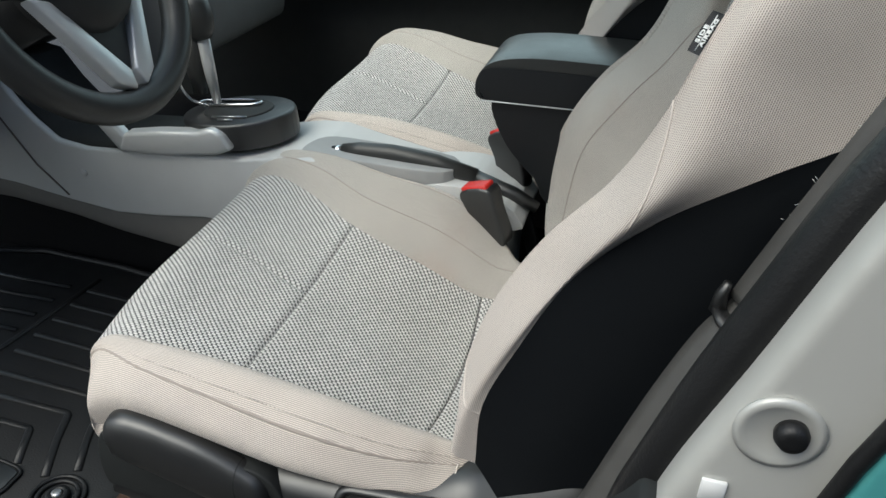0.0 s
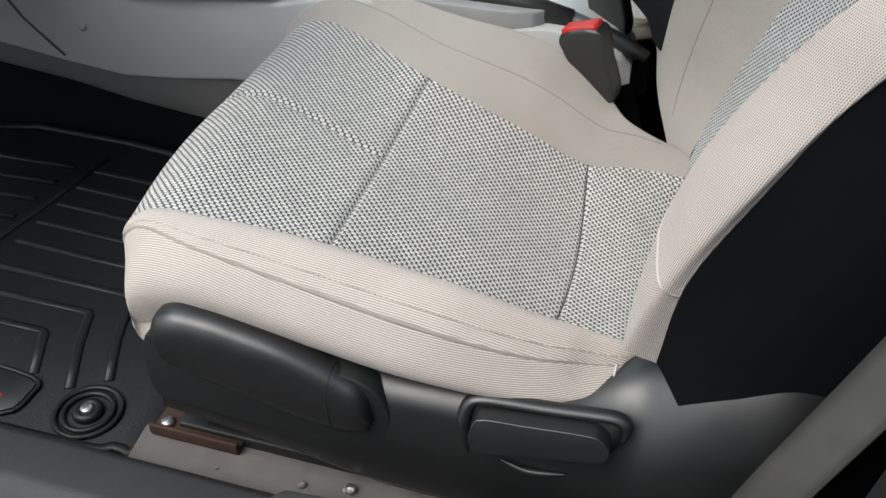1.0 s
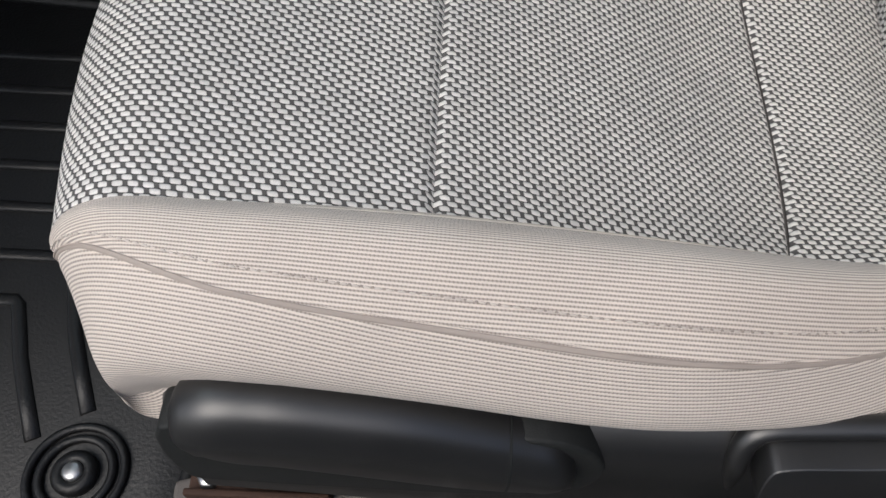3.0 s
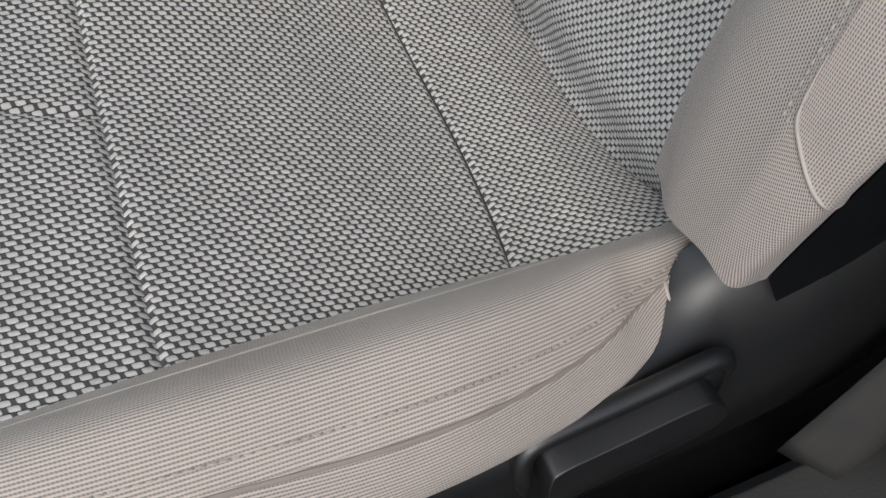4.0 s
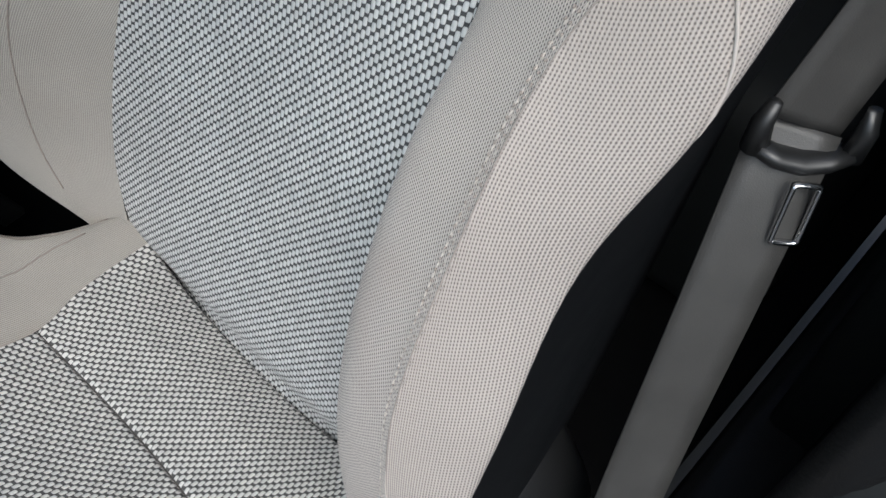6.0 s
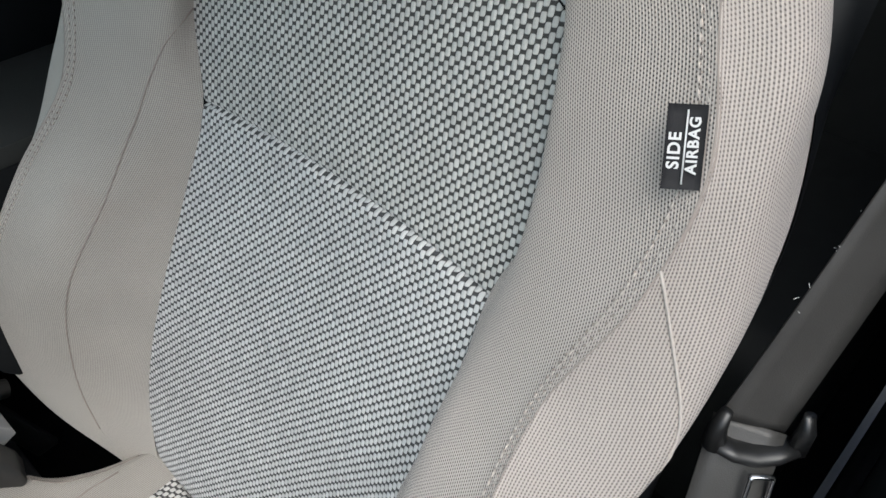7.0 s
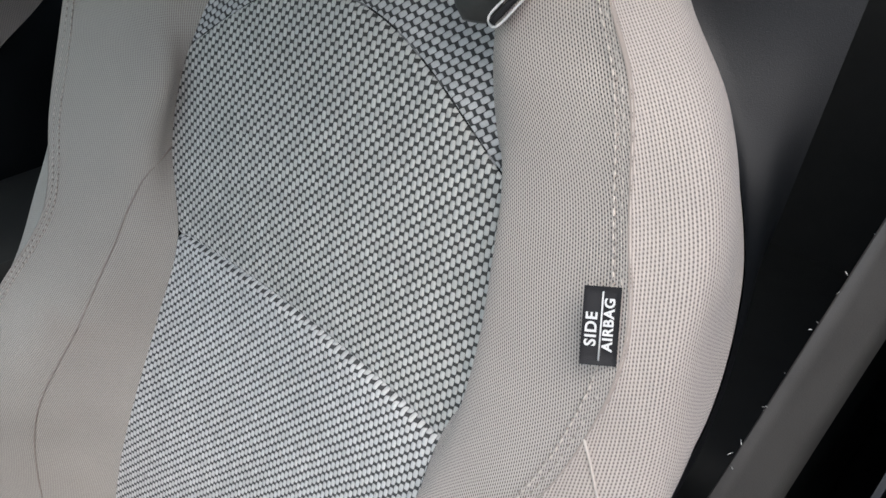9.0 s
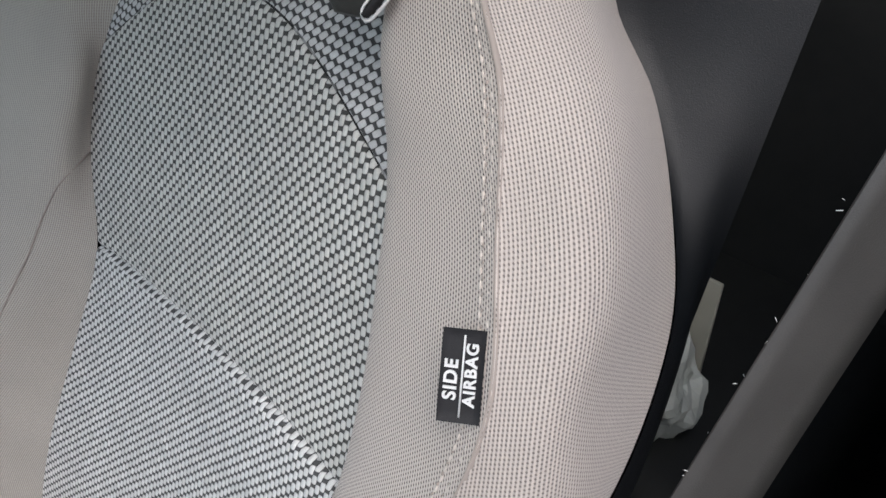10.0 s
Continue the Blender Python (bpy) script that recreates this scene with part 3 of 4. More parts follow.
    part("foot_seam", tube([spline([tuple(p) for p in foot], k / 40) for k in range(41)], [0.0004 + 0.0008 * min(1.0, k / 12) for k in range(41)], 6), THREAD, seat)
    for inner in (False, True):
        for off in (0.945, 0.975):
            run = [back_lateral(lerp(0.19, 0.72, k / 160), 0, 2, off, inner) + OFF_BACK * 0.0003 for k in range(161)]
            part("stitching", stitches(run, 0.0052, 0.0034, 0.0007), THREAD, seat)
            # Painted shade between these stitches too, as a row of darker beads.
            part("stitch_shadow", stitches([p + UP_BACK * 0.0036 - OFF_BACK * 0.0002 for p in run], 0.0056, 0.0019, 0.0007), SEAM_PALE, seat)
    ARM = [(0.06, 0.30), (0.15, 0.32), (0.25, 0.37), (0.36, 0.44), (0.42, 0.50), (0.47, 0.48), (0.50, 0.33), (0.517, 0.0)]
    arm = [back_lateral(lerp(0.06, 0.517, k / 48), 0, 2, float(table(ARM, lerp(0.06, 0.517, k / 48))[0]), True) for k in range(49)]
    part("tunnel_side_seam", tube([p + OFF_BACK * 0.0003 for p in arm], 0.0008, 6), SEAM_PALE, seat)
    rib = [cushion_lateral(lerp(0.25, 0.93, k / 60), 0, 2, 0.62, True) for k in range(61)]
    part("tunnel_side_seam", tube([p + Vector((0, 0, 0.0002)) for p in rib], 0.0008, 6), SEAM_PALE, seat)
    fold = [cushion_lateral(lerp(0.46, 0.84, k / 60), 0, 2, 0.13 + 0.05 * math.sin(math.pi * k / 60)) for k in range(61)]
    part("fold_seam", tube([p - cushion_normal(0.6) * 0.0004 for p in fold], [0.0013 * math.sin(math.pi * (k + 0.5) / 61) ** 0.5 for k in range(61)], 6), FOLD, seat)
    end = [cushion_lateral(cushion_station(0.066), 2, 4, 0.7 * k / 10) + Vector((0.0002, -0.0004, 0.0004)) for k in range(11)]
    part("end_seam", tube(end, 0.0011, 6), THREAD, seat)
    seat.matrix_world = Matrix.Translation(at)
    return seat


driver_seat = tagged(make_seat((0, 0, 0)), "driver's seat in beige mesh and grey basket-weave cloth", "car seat", "front seats")
passenger_seat = tagged(copy_thing(driver_seat, Matrix.Translation((-0.045, 0.74, 0.02))), "passenger seat in beige mesh and grey woven cloth", "car seat", "front seats")

# ---- parts of the driver's seat: label, shield, levers ----
def label_frame():
    """The flat of the woven label on the bolster seam: centre, along, across, outward."""
    c = back_at(0.585, -0.0865, 0.0728)
    a = (UP_BACK * 0.031 + Vector((0, 0.0098, 0)) - OFF_BACK * 0.003).normalized()
    b = UP_BACK * 0.005 + Vector((0, -0.0118, 0)) - OFF_BACK * 0.007
    b = (b - a * b.dot(a)).normalized()
    n = a.cross(b)
    return c, a, b, n if n.dot(OFF_BACK) > 0 else -n


def words(text, size, place, along, up, out, material, parent, depth=0.0004):
    """Raised letters as a mesh: along is the reading direction."""
    font = bpy.data.curves.new("letters", "FONT")
    font.body, font.size, font.align_x, font.align_y, font.extrude, font.offset = text, size, "CENTER", "CENTER", depth, 0.00017
    font.space_character = 1.14
    tmp = bpy.data.objects.new("letters", font)
    scene.collection.objects.link(tmp)
    me = bpy.data.meshes.new_from_object(tmp.evaluated_get(bpy.context.evaluated_depsgraph_get()))
    bpy.data.objects.remove(tmp)
    m = Matrix((along, up, out)).transposed().to_4x4()
    m.translation = place
    me.transform(m)
    me.materials.clear()
    me.materials.append(material)
    ob = new("letters", me)
    ob.parent = parent
    ob.matrix_parent_inverse = parent.matrix_world.inverted()
    return ob


lc, la, lb, ln = label_frame()


def label_at(p, q, d):
    return lc + la * p + lb * q + ln * d


def label_cloth(u, v):
    p, q = lerp(-0.0164, 0.0164, u), lerp(-0.0076, 0.0076, v)
    lift = 0.0012 + 0.0005 * math.cos(3 * v) - 0.0006 * (2 * u - 1) ** 4
    return label_at(p, q, lift)


airbag_label = part("airbag_label", sheet(label_cloth, 16, 10, 0.0015, 0.002), LABEL_BLACK, driver_seat, "black woven side airbag label")
words("SIDE", 0.0066, label_at(-0.0015, -0.0036, 0.0022), la, -lb, ln, WHITE, airbag_label)
words("AIRBAG", 0.0058, label_at(0.0008, 0.0034, 0.0022), la, -lb, ln, WHITE, airbag_label)
part("printed_line", tube([label_at(-0.0145, 0.0002, 0.0022), label_at(0.0145, 0.0002, 0.0022)], 0.0004, 6), WHITE, airbag_label)

# Side shield, front to rear: x, top, bottom.
SHIELD = [(-0.374, 0.150, 0.085), (-0.366, 0.172, 0.078), (-0.345, 0.185, 0.074), (-0.25, 0.183, 0.060), (-0.13, 0.180, 0.038), (-0.04, 0.183, 0.035), (0.0, 0.185, 0.034), (0.03, 0.189, 0.035), (0.06, 0.193, 0.036), (0.085, 0.202, 0.038), (0.11, 0.221, 0.040), (0.16, 0.256, 0.050), (0.22, 0.266, 0.068), (0.25, 0.236, 0.10), (0.262, 0.19, 0.13)]


def shield_section(x):
    """The outline across the shield at x, from under the cushion over the shoulder and down."""
    top, low = table(SHIELD, x)
    end = min(1.0, 0.45 + (x + 0.374) / 0.03, 0.45 + (0.262 - x) / 0.03)
    steep = min(1.0, max(0.0, (x - 0.03) / 0.07))
    drop, power = 0.045 + 0.05 * steep, 2.4 - 0.95 * steep
    pts = [(-0.055, top - 0.004 + 0.006 * steep)]
    for k in range(17):
        d = (k / 16) ** 0.8
        pts.append((-0.070 - 0.066 * d * end, top - drop * (1 - (1 - min(d, 1.0) ** power) ** (1 / power))))
    return pts + [(-0.070 - 0.066 * end, lerp(top - drop, low, f)) for f in (0.35, 0.7, 0.9)] + [(-0.070 - 0.058 * end, low - 0.006), (-0.090, low - 0.008)]


bm, rings = bmesh.new(), []
for k in range(97):
    x = lerp(-0.374, 0.262, k / 96)
    rings.append([bm.verts.new((x, y, z)) for y, z in shield_section(x)])
for r0, r1 in zip(rings, rings[1:]):
    for j in range(len(r0) - 1):
        bm.faces.new((r0[j], r0[j + 1], r1[j + 1], r1[j]))
bm.faces.new(rings[0]), bm.faces.new(list(reversed(rings[-1])))
bmesh.ops.recalc_face_normals(bm, faces=bm.faces)
shield = part("side_shield", bm, BLACK, driver_seat, "black plastic seat side shield")


def leaned(bm):
    """Leans the recline handle and its surround back with the shoulder of the shield."""
    for v in bm.verts:
        k = max(0.0, (v.co.z - 0.15) * 0.42 - 0.004) / 1.69
        v.co += Vector((0.5 * k, k, -1.65 * k))
    return bm


# Height lever, front to rear: x, top, bottom, depth.
LEVER = [(-0.345, 0.190, 0.170, 0.3), (-0.341, 0.206, 0.152, 0.75), (-0.330, 0.217, 0.146, 0.97), (-0.292, 0.2195, 0.134, 1.0), (-0.255, 0.2135, 0.124, 1.0), (-0.218, 0.205, 0.114, 1.0), (-0.185, 0.193, 0.109, 1.0), (-0.160, 0.182, 0.110, 1.0), (-0.143, 0.172, 0.115, 0.97), (-0.135, 0.158, 0.122, 0.75), (-0.1315, 0.142, 0.132, 0.3)]


def lever_body(grow=0.0, x0=-0.345, x1=-0.1315):
    bm, rings = bmesh.new(), []
    for k in range(49):
        x = lerp(x0, x1, k / 48)
        top, low, depth = table(LEVER, x)
        mid, half = (top + low) / 2, max((top - low) / 2, 0.004) + grow
        ring = []
        for j in range(28):
            a = 2 * math.pi * j / 28
            c, q = math.cos(a), math.sin(a)
            c, q = math.copysign(abs(c) ** 0.68, c), math.copysign(abs(q) ** 0.62, q)
            shift = 0.010 * (q - 1) * -0.5 if c < 0 else 0.0
            ring.append(bm.verts.new((x, -0.133 + (0.0215 * depth + grow) * c + shift, mid + half * q - 0.012 * max(-c, 0) ** 2 * max(q, 0))))
        rings.append(ring)
    for r0, r1 in zip(rings, rings[1:]):
        for j in range(28):
            bm.faces.new((r0[j], r0[(j + 1) % 28], r1[(j + 1) % 28], r1[j]))
    bm.faces.new(rings[0]), bm.faces.new(rings[-1])
    bmesh.ops.recalc_face_normals(bm, faces=bm.faces)
    return bm


lever = part("height_lever", lever_body(), BLACK, driver_seat, "long black plastic height lever")
part("joint_line", lever_body(0.0004, -0.1712, -0.1698), TRIM_DARK, lever)
POD = [(-0.362, 0.105), (-0.355, 0.180), (-0.30, 0.176), (-0.2, 0.182), (-0.150, 0.182), (-0.122, 0.160), (-0.117, 0.125), (-0.14, 0.094), (-0.2, 0.086), (-0.33, 0.092)]
part("lever_pod", prism(rounded(POD, 4), -0.112, -0.1365, 0.008, 3), TRIM_DARK, driver_seat, "black lever housing")
RIM = [(-0.040, 0.105), (-0.045, 0.130), (-0.050, 0.165), (-0.050, 0.186), (-0.043, 0.197), (-0.02, 0.201), (0.02, 0.205), (0.06, 0.211), (0.076, 0.210), (0.084, 0.198), (0.085, 0.178)]
rim_path = [spline([(x, -0.1330, z) for x, z in RIM], k / 50) for k in range(51)]
part("recess_rim", leaned(tube(rim_path, [0.0066 * min(1.0, 0.25 + k / 10, 0.25 + (50 - k) / 10) for k in range(51)], 10)), BLACK, driver_seat, "raised rim round the recline handle")
part("recess", leaned(prism(rounded([(-0.046, 0.13), (-0.048, 0.182), (-0.04, 0.194), (0.02, 0.200), (0.066, 0.206), (0.078, 0.200), (0.082, 0.175), (0.07, 0.150), (0.02, 0.125), (-0.03, 0.115)], 3), -0.1342, -0.1352, 0)), TRIM_DARK, driver_seat, "dark recess")
HANDLE = [(-0.040, 0.150), (-0.042, 0.181), (-0.034, 0.191), (0.0, 0.195), (0.05, 0.201), (0.064, 0.198), (0.074, 0.184), (0.074, 0.172), (0.062, 0.163), (0.0, 0.149), (-0.03, 0.143)]
lip = [spline([(-0.012, -0.137, 0.122), (0.015, -0.139, 0.117), (0.05, -0.137, 0.123)], k / 12) for k in range(13)]
part("recess_lip", tube(lip, [0.0035 * math.sin(math.pi * (k + 0.5) / 13) for k in range(13)], 8), BLACK, driver_seat, "curved lower lip of the recess")
part("recline_handle", leaned(prism(rounded(HANDLE, 4), -0.128, -0.152, 0.0115, 5)), BLACK, driver_seat, "black plastic recline handle")
for y in (-0.10, 0.38):
    part("seat_rail", box((-0.36, y - 0.016, -0.01), (0.24, y + 0.016, 0.03), 0.003), BLACK_SOFT, driver_seat, "black seat rail")
    for x in (-0.30, 0.16):
        part("riser", box((x - 0.03, y - 0.01, 0.025), (x + 0.03, y + 0.01, 0.13), 0.003), BLACK_SOFT, driver_seat)
part("under_tray", box((-0.36, -0.085, 0.055), (0.2, 0.37, 0.10), 0.01), SEAM_DARK, driver_seat, "dark seat pan")


def head_restraint(seat, at):
    hr = tagged(empty("head_restraint"), "scuffed dark grey vinyl head restraint", "head restraint", "head restraints")
    bm = bmesh.new()
    rows = []
    for k in range(13):
        f = k / 12
        s = 0.714 + 0.17 * f
        w = 0.136 + 0.012 * math.sin(math.pi * f) - 0.03 * max(0, f - 0.8) / 0.2 - 0.02 * max(0, 0.12 - f) / 0.12
        d = 0.048 - 0.018 * (2 * f - 1) ** 4
        ring = []
        for j in range(28):
            a = 2 * math.pi * j / 28
            cy, cn = math.copysign(abs(math.cos(a)) ** 0.5, math.cos(a)), math.copysign(abs(math.sin(a)) ** 0.6, math.sin(a))
            ring.append(bm.verts.new(back_at(s, 0.172 + w * cy, 0.025 + d * cn) + Vector(at)))
        rows.append(ring)
    for r0, r1 in zip(rows, rows[1:]):
        for j in range(28):
            bm.faces.new((r0[j], r0[(j + 1) % 28], r1[(j + 1) % 28], r1[j]))
    bm.faces.new(rows[0]), bm.faces.new(rows[-1])
    bmesh.ops.recalc_face_normals(bm, faces=bm.faces)
    part("pad", bm, VINYL, hr)
    for y in (0.10, 0.245):
        part("post", tube([back_at(0.66, y, 0.0) + Vector(at), back_at(0.72, y, 0.01) + Vector(at)], 0.006, 10), CHROME, hr, "chrome post")
    lobe = [back_at(0.735 - 0.050 * k / 8, 0.034 - 0.005 * (k / 8) ** 2, 0.052 + 0.004 * k / 8) + Vector(at) for k in range(9)]
    part("corner_lobe", tube(lobe, [0.015 * (1 - (k / 8.4) ** 4) ** 0.5 for k in range(9)], 14), VINYL, hr, "scuffed rounded lower corner")
    strap = rounded([(0.0, -0.0032), (0.0135, -0.0036), (0.027, -0.0032), (0.027, 0.0032), (0.0135, 0.0036), (0.0, 0.0032)], 4)
    sa = (UP_BACK * 0.022 + Vector((0, -0.014, 0)) - OFF_BACK * 0.003).normalized()
    sb = sa.cross(OFF_BACK).normalized()
    s0 = back_at(0.687, 0.0185, 0.057) + Vector(at)
    part("strap", tube([s0 + sa * (0.0265 * k / 8) for k in range(9)], 0.0032, 10, squash=0.5), LABEL_BLACK, hr, "black strap with a pale edge")
    part("strap_edge", tube([s0 + sa * a + sb * b for a, b in strap], 0.0007, 6, closed=True), WHITE, hr, "pale edging")
    return hr


head_restraint(driver_seat, (0, 0, 0))
head_restraint(passenger_seat, (-0.045, 0.74, 0.02))


# ---- seat belt and buckles ----
def ribbon(points, across, width, thick=0.0014, n=40):
    pts = [Vector(spline(points, k / n)) for k in range(n + 1)]
    acr = [Vector(spline(across, k / n)) for k in range(n + 1)]
    bm = bmesh.new()
    rows = []
    for k, p in enumerate(pts):
        d = (pts[min(k + 1, n)] - pts[max(k - 1, 0)]).normalized()
        w = (acr[k] - d * acr[k].dot(d)).normalized()
        o = d.cross(w).normalized() * thick / 2
        row = []
        for f, side in [(-0.5, 1), (-0.25, 1), (0, 1), (0.25, 1), (0.5, 1), (0.5, -1), (0.25, -1), (0, -1), (-0.25, -1), (-0.5, -1)]:
            row.append(bm.verts.new(p + w * width * f + o * side))
        rows.append(row)
    for a, b in zip(rows, rows[1:]):
        for j in range(10):
            bm.faces.new((a[j], a[(j + 1) % 10], b[(j + 1) % 10], b[j]))
    bm.faces.new(rows[0]), bm.faces.new(rows[-1])
    bmesh.ops.recalc_face_normals(bm, faces=bm.faces)
    return bm


belt = tagged(empty("seat_belt", (0.30, -0.15, 0.0)), "worn grey seat belt with a black latch guide", "seat belt")
UPPER_BELT = [(0.312, -0.135, 0.515), (0.334, -0.144, 0.585), (0.366, -0.156, 0.682), (0.42, -0.176, 0.84), (0.48, -0.20, 1.02)]
LOWER_BELT = [(0.313, -0.134, 0.514), (0.292, -0.140, 0.480), (0.264, -0.149, 0.408), (0.230, -0.160, 0.301), (0.195, -0.172, 0.19), (0.165, -0.18, 0.06)]
upper = part("shoulder_webbing", ribbon(UPPER_BELT, [(0.66, -0.75, -0.05), (0.8, -0.58, -0.1), (0.85, -0.5, -0.1)], 0.042), WEBBING, belt, "worn grey shoulder webbing")
part("lap_webbing", ribbon(LOWER_BELT, [(0.62, -0.74, 0.25)] * 3, 0.042), WEBBING, belt, "grey lap webbing")
lx = Vector((0.032, -0.036, -0.003)).normalized()
ly = Vector((0.16, 0.10, 0.95))
ly = (ly - lx * ly.dot(lx)).normalized()
lz = lx.cross(ly)
lc0 = Vector((0.310, -0.141, 0.514))


def belt_pt(p, q, d):
    return lc0 + lx * p + ly * q + lz * d


for sx in (-1, 1):
    part("guide_horn", tube([belt_pt(sx * 0.024, -0.010, 0), belt_pt(sx * 0.0255, 0.006, 0.002), belt_pt(sx * 0.0235, 0.018, 0.003)], [0.007, 0.0055, 0.0035], 10), BLACK, belt)
bm = tube([belt_pt(-0.024, -0.008, 0.0), belt_pt(-0.013, -0.013, 0.0), belt_pt(0, -0.015, 0.0), belt_pt(0.013, -0.013, 0.0), belt_pt(0.024, -0.008, 0.0)], [0.008, 0.010, 0.011, 0.010, 0.008], 12, squash=0.55)
part("latch_guide", bm, BLACK, belt, "black plastic latch guide")
loop = [belt_pt(0.88 * p + 0.003, q, 0.013 - 0.05 * (q + 0.02)) for p, q in rounded([(-0.0066, -0.021), (0.0066, -0.021), (0.0076, -0.024), (0.0078, -0.037), (0.0078, -0.052), (0.0066, -0.055), (-0.0066, -0.055), (-0.0078, -0.052), (-0.0078, -0.037), (-0.0076, -0.024)], 4)]
part("latch_tongue", tube(loop, 0.0023, 8, closed=True, squash=0.7), CHROME, belt, "steel latch tongue")
random.seed(4)
for k in range(26):
    f = random.random()
    p = Vector(spline(UPPER_BELT, 0.25 + 0.6 * f)) + Vector((-0.014, 0.014, 0.003)) + Vector((random.uniform(-0.004, 0.002), random.uniform(-0.002, 0.002), random.uniform(-0.003, 0.003)))
    part("lint", tube([p, p + Vector((random.uniform(-0.003, 0.001), random.uniform(-0.002, 0.002), random.uniform(-0.001, 0.003)))], 0.0002, 4), WHITE, belt)


def buckle(at, lean, label):
    b = tagged(empty("belt_buckle", at), label, "belt buckle", "belt buckles")
    body = rounded([(-0.024, 0.0), (-0.022, 0.05), (-0.024, 0.085), (0.024, 0.085), (0.023, 0.05), (0.018, 0.0)], 3)
    part("housing", prism(body, -0.014, 0.014, 0.005, 3), BLACK, b)
    part("release_button", prism([(-0.021, 0.081), (-0.021, 0.091), (0.021, 0.091), (0.021, 0.081)], -0.011, 0.011, 0.003, 2), RED, b, "red release button")
    part("stalk", box((-0.012, -0.004, -0.14), (0.012, 0.004, 0.005), 0.002), BLACK_SOFT, b)
    for o in b.children:
        o.matrix_parent_inverse = Matrix()
    b.matrix_world = Matrix.Translation(at) @ pose(0, 0, 0, *lean) @ Matrix.Scale(1.2, 4)
    return b


buckle((0.012, 0.408, 0.218), (8, -22, -20), "black seat belt buckle with a red button")
buckle((0.012, 0.566, 0.245), (-4, -24, -20), "black passenger belt buckle with a red button")

# ---- floor, mat and sill ----
floor = tagged(part("floor", box((-1.35, -0.16, -0.06), (1.2, 1.4, -0.012), 0.004), CARPET), "black carpeted car floor", "floor", kind="structure")
kick = tagged(part("floor_cover", prism([(-0.395, -0.175), (-0.40, -0.115), (-0.2, -0.06), (-0.03, -0.06), (-0.03, -0.175)], -0.011, 0.016, 0.004, 2, "z"), GREY_CARPET), "grey floor covering beside the seat rail", "floor covering", kind="structure")
mat = tagged(empty("floor_mat", (-0.7, 0.1, -0.012)), "black ribbed rubber floor mat", "floor mat")
MAT = [(-1.05, -0.14), (-1.05, 0.385), (-0.45, 0.385), (-0.40, 0.34), (-0.395, -0.10), (-0.425, -0.145), (-0.5, -0.155), (-0.9, -0.155)]
part("base", prism(rounded(MAT, 3), -0.012, -0.003, 0.002, 2, "z"), RUBBER, mat)
part("border", tube([(x, y, -0.001) for x, y in rounded(MAT, 4)], 0.007, 8, closed=True), RUBBER, mat, "raised rubber border")


def ridge(points, r=0.0066):
    part("ridge", tube([(x, y, -0.0030) for x, y in points], r, 8, squash=0.55), RUBBER, mat)


for y in [0.132 + 0.048 * k for k in range(5)]:
    ridge([(-0.76, y + 0.006), (-0.60, y), (-0.47, y - 0.004)])
    ridge([(-1.0, y), (-0.9, y + 0.003), (-0.80, y + 0.006)])
ridge([(-0.785, -0.05), (-0.79, 0.12), (-0.775, 0.25), (-0.765, 0.37)], 0.006)
ridge([(-0.575, -0.076), (-0.595, -0.035), (-0.605, -0.014), (-0.610, -0.010), (-0.64, -0.010), (-0.76, -0.010)])
ridge([(-0.521, -0.084), (-0.538, -0.050), (-0.553, -0.019), (-0.572, 0.031), (-0.577, 0.036), (-0.62, 0.036), (-0.76, 0.036)])
ridge([(-0.485, -0.061), (-0.502, -0.025), (-0.515, 0.004), (-0.538, 0.074), (-0.544, 0.080), (-0.60, 0.081), (-0.76, 0.083)])
for k in range(3):
    ridge([(-1.0, -0.02 - 0.04 * k), (-0.80, -0.02 - 0.04 * k)])
part("badge", prism(rounded([(-0.665, -0.135), (-0.665, -0.085), (-0.572, -0.085), (-0.56, -0.105), (-0.572, -0.135)], 3), -0.004, 0.0008, 0.001, 2, "z"), BLACK, mat, "black badge plate")
part("badge_rim", tube([(x, y, -0.001) for x, y in rounded([(-0.668, -0.138), (-0.668, -0.082), (-0.57, -0.082), (-0.556, -0.105), (-0.57, -0.138)], 4)], 0.003, 6, closed=True), RUBBER, mat)
for x0, x1, y in ((-0.65, -0.60, -0.105), (-0.65, -0.62, -0.118), (-0.61, -0.585, -0.118)):
    part("red_bar", box((x0, y - 0.004, 0.0002), (x1, y + 0.004, 0.0016), 0.0006, 1), RED, mat, "red printed bar")
for r in (0.036, 0.027):
    part("ring", tube([(-0.480 + r * math.cos(a), -0.109 + r * math.sin(a), -0.001) for a in [2 * math.pi * k / 40 for k in range(40)]], 0.0035, 8, closed=True), RUBBER, mat, "raised rubber ring")
part("retainer", lathe([(0.017, -0.004), (0.017, 0.003), (0.013, 0.006), (0.0085, 0.006), (0.008, 0.003)], 24, (-0.480, -0.109, 0)), RUBBER, mat)
part("retainer_pin", lathe([(0.0078, 0.0), (0.0075, 0.0045), (0.005, 0.006)], 16, (-0.480, -0.109, 0.002)), STEEL, mat, "bare steel retainer pin")
bracket = tagged(empty("seat_bracket", (-0.34, -0.118, 0.01)), "rusty steel seat mounting bracket", "bracket")
part("plate", box((-0.386, -0.128, 0.013), (-0.285, -0.084, 0.024), 0.002), RUST, bracket)
part("lip", box((-0.386, -0.130, 0.02), (-0.285, -0.125, 0.034), 0.0015), RUST, bracket)
part("bolt", lathe([(0.008, 0), (0.008, 0.006), (0.006, 0.008)], 6, (-0.372, -0.116, 0.022)), STEEL, bracket, "steel bolt head")
bm = bmesh.new()
random.seed(9)
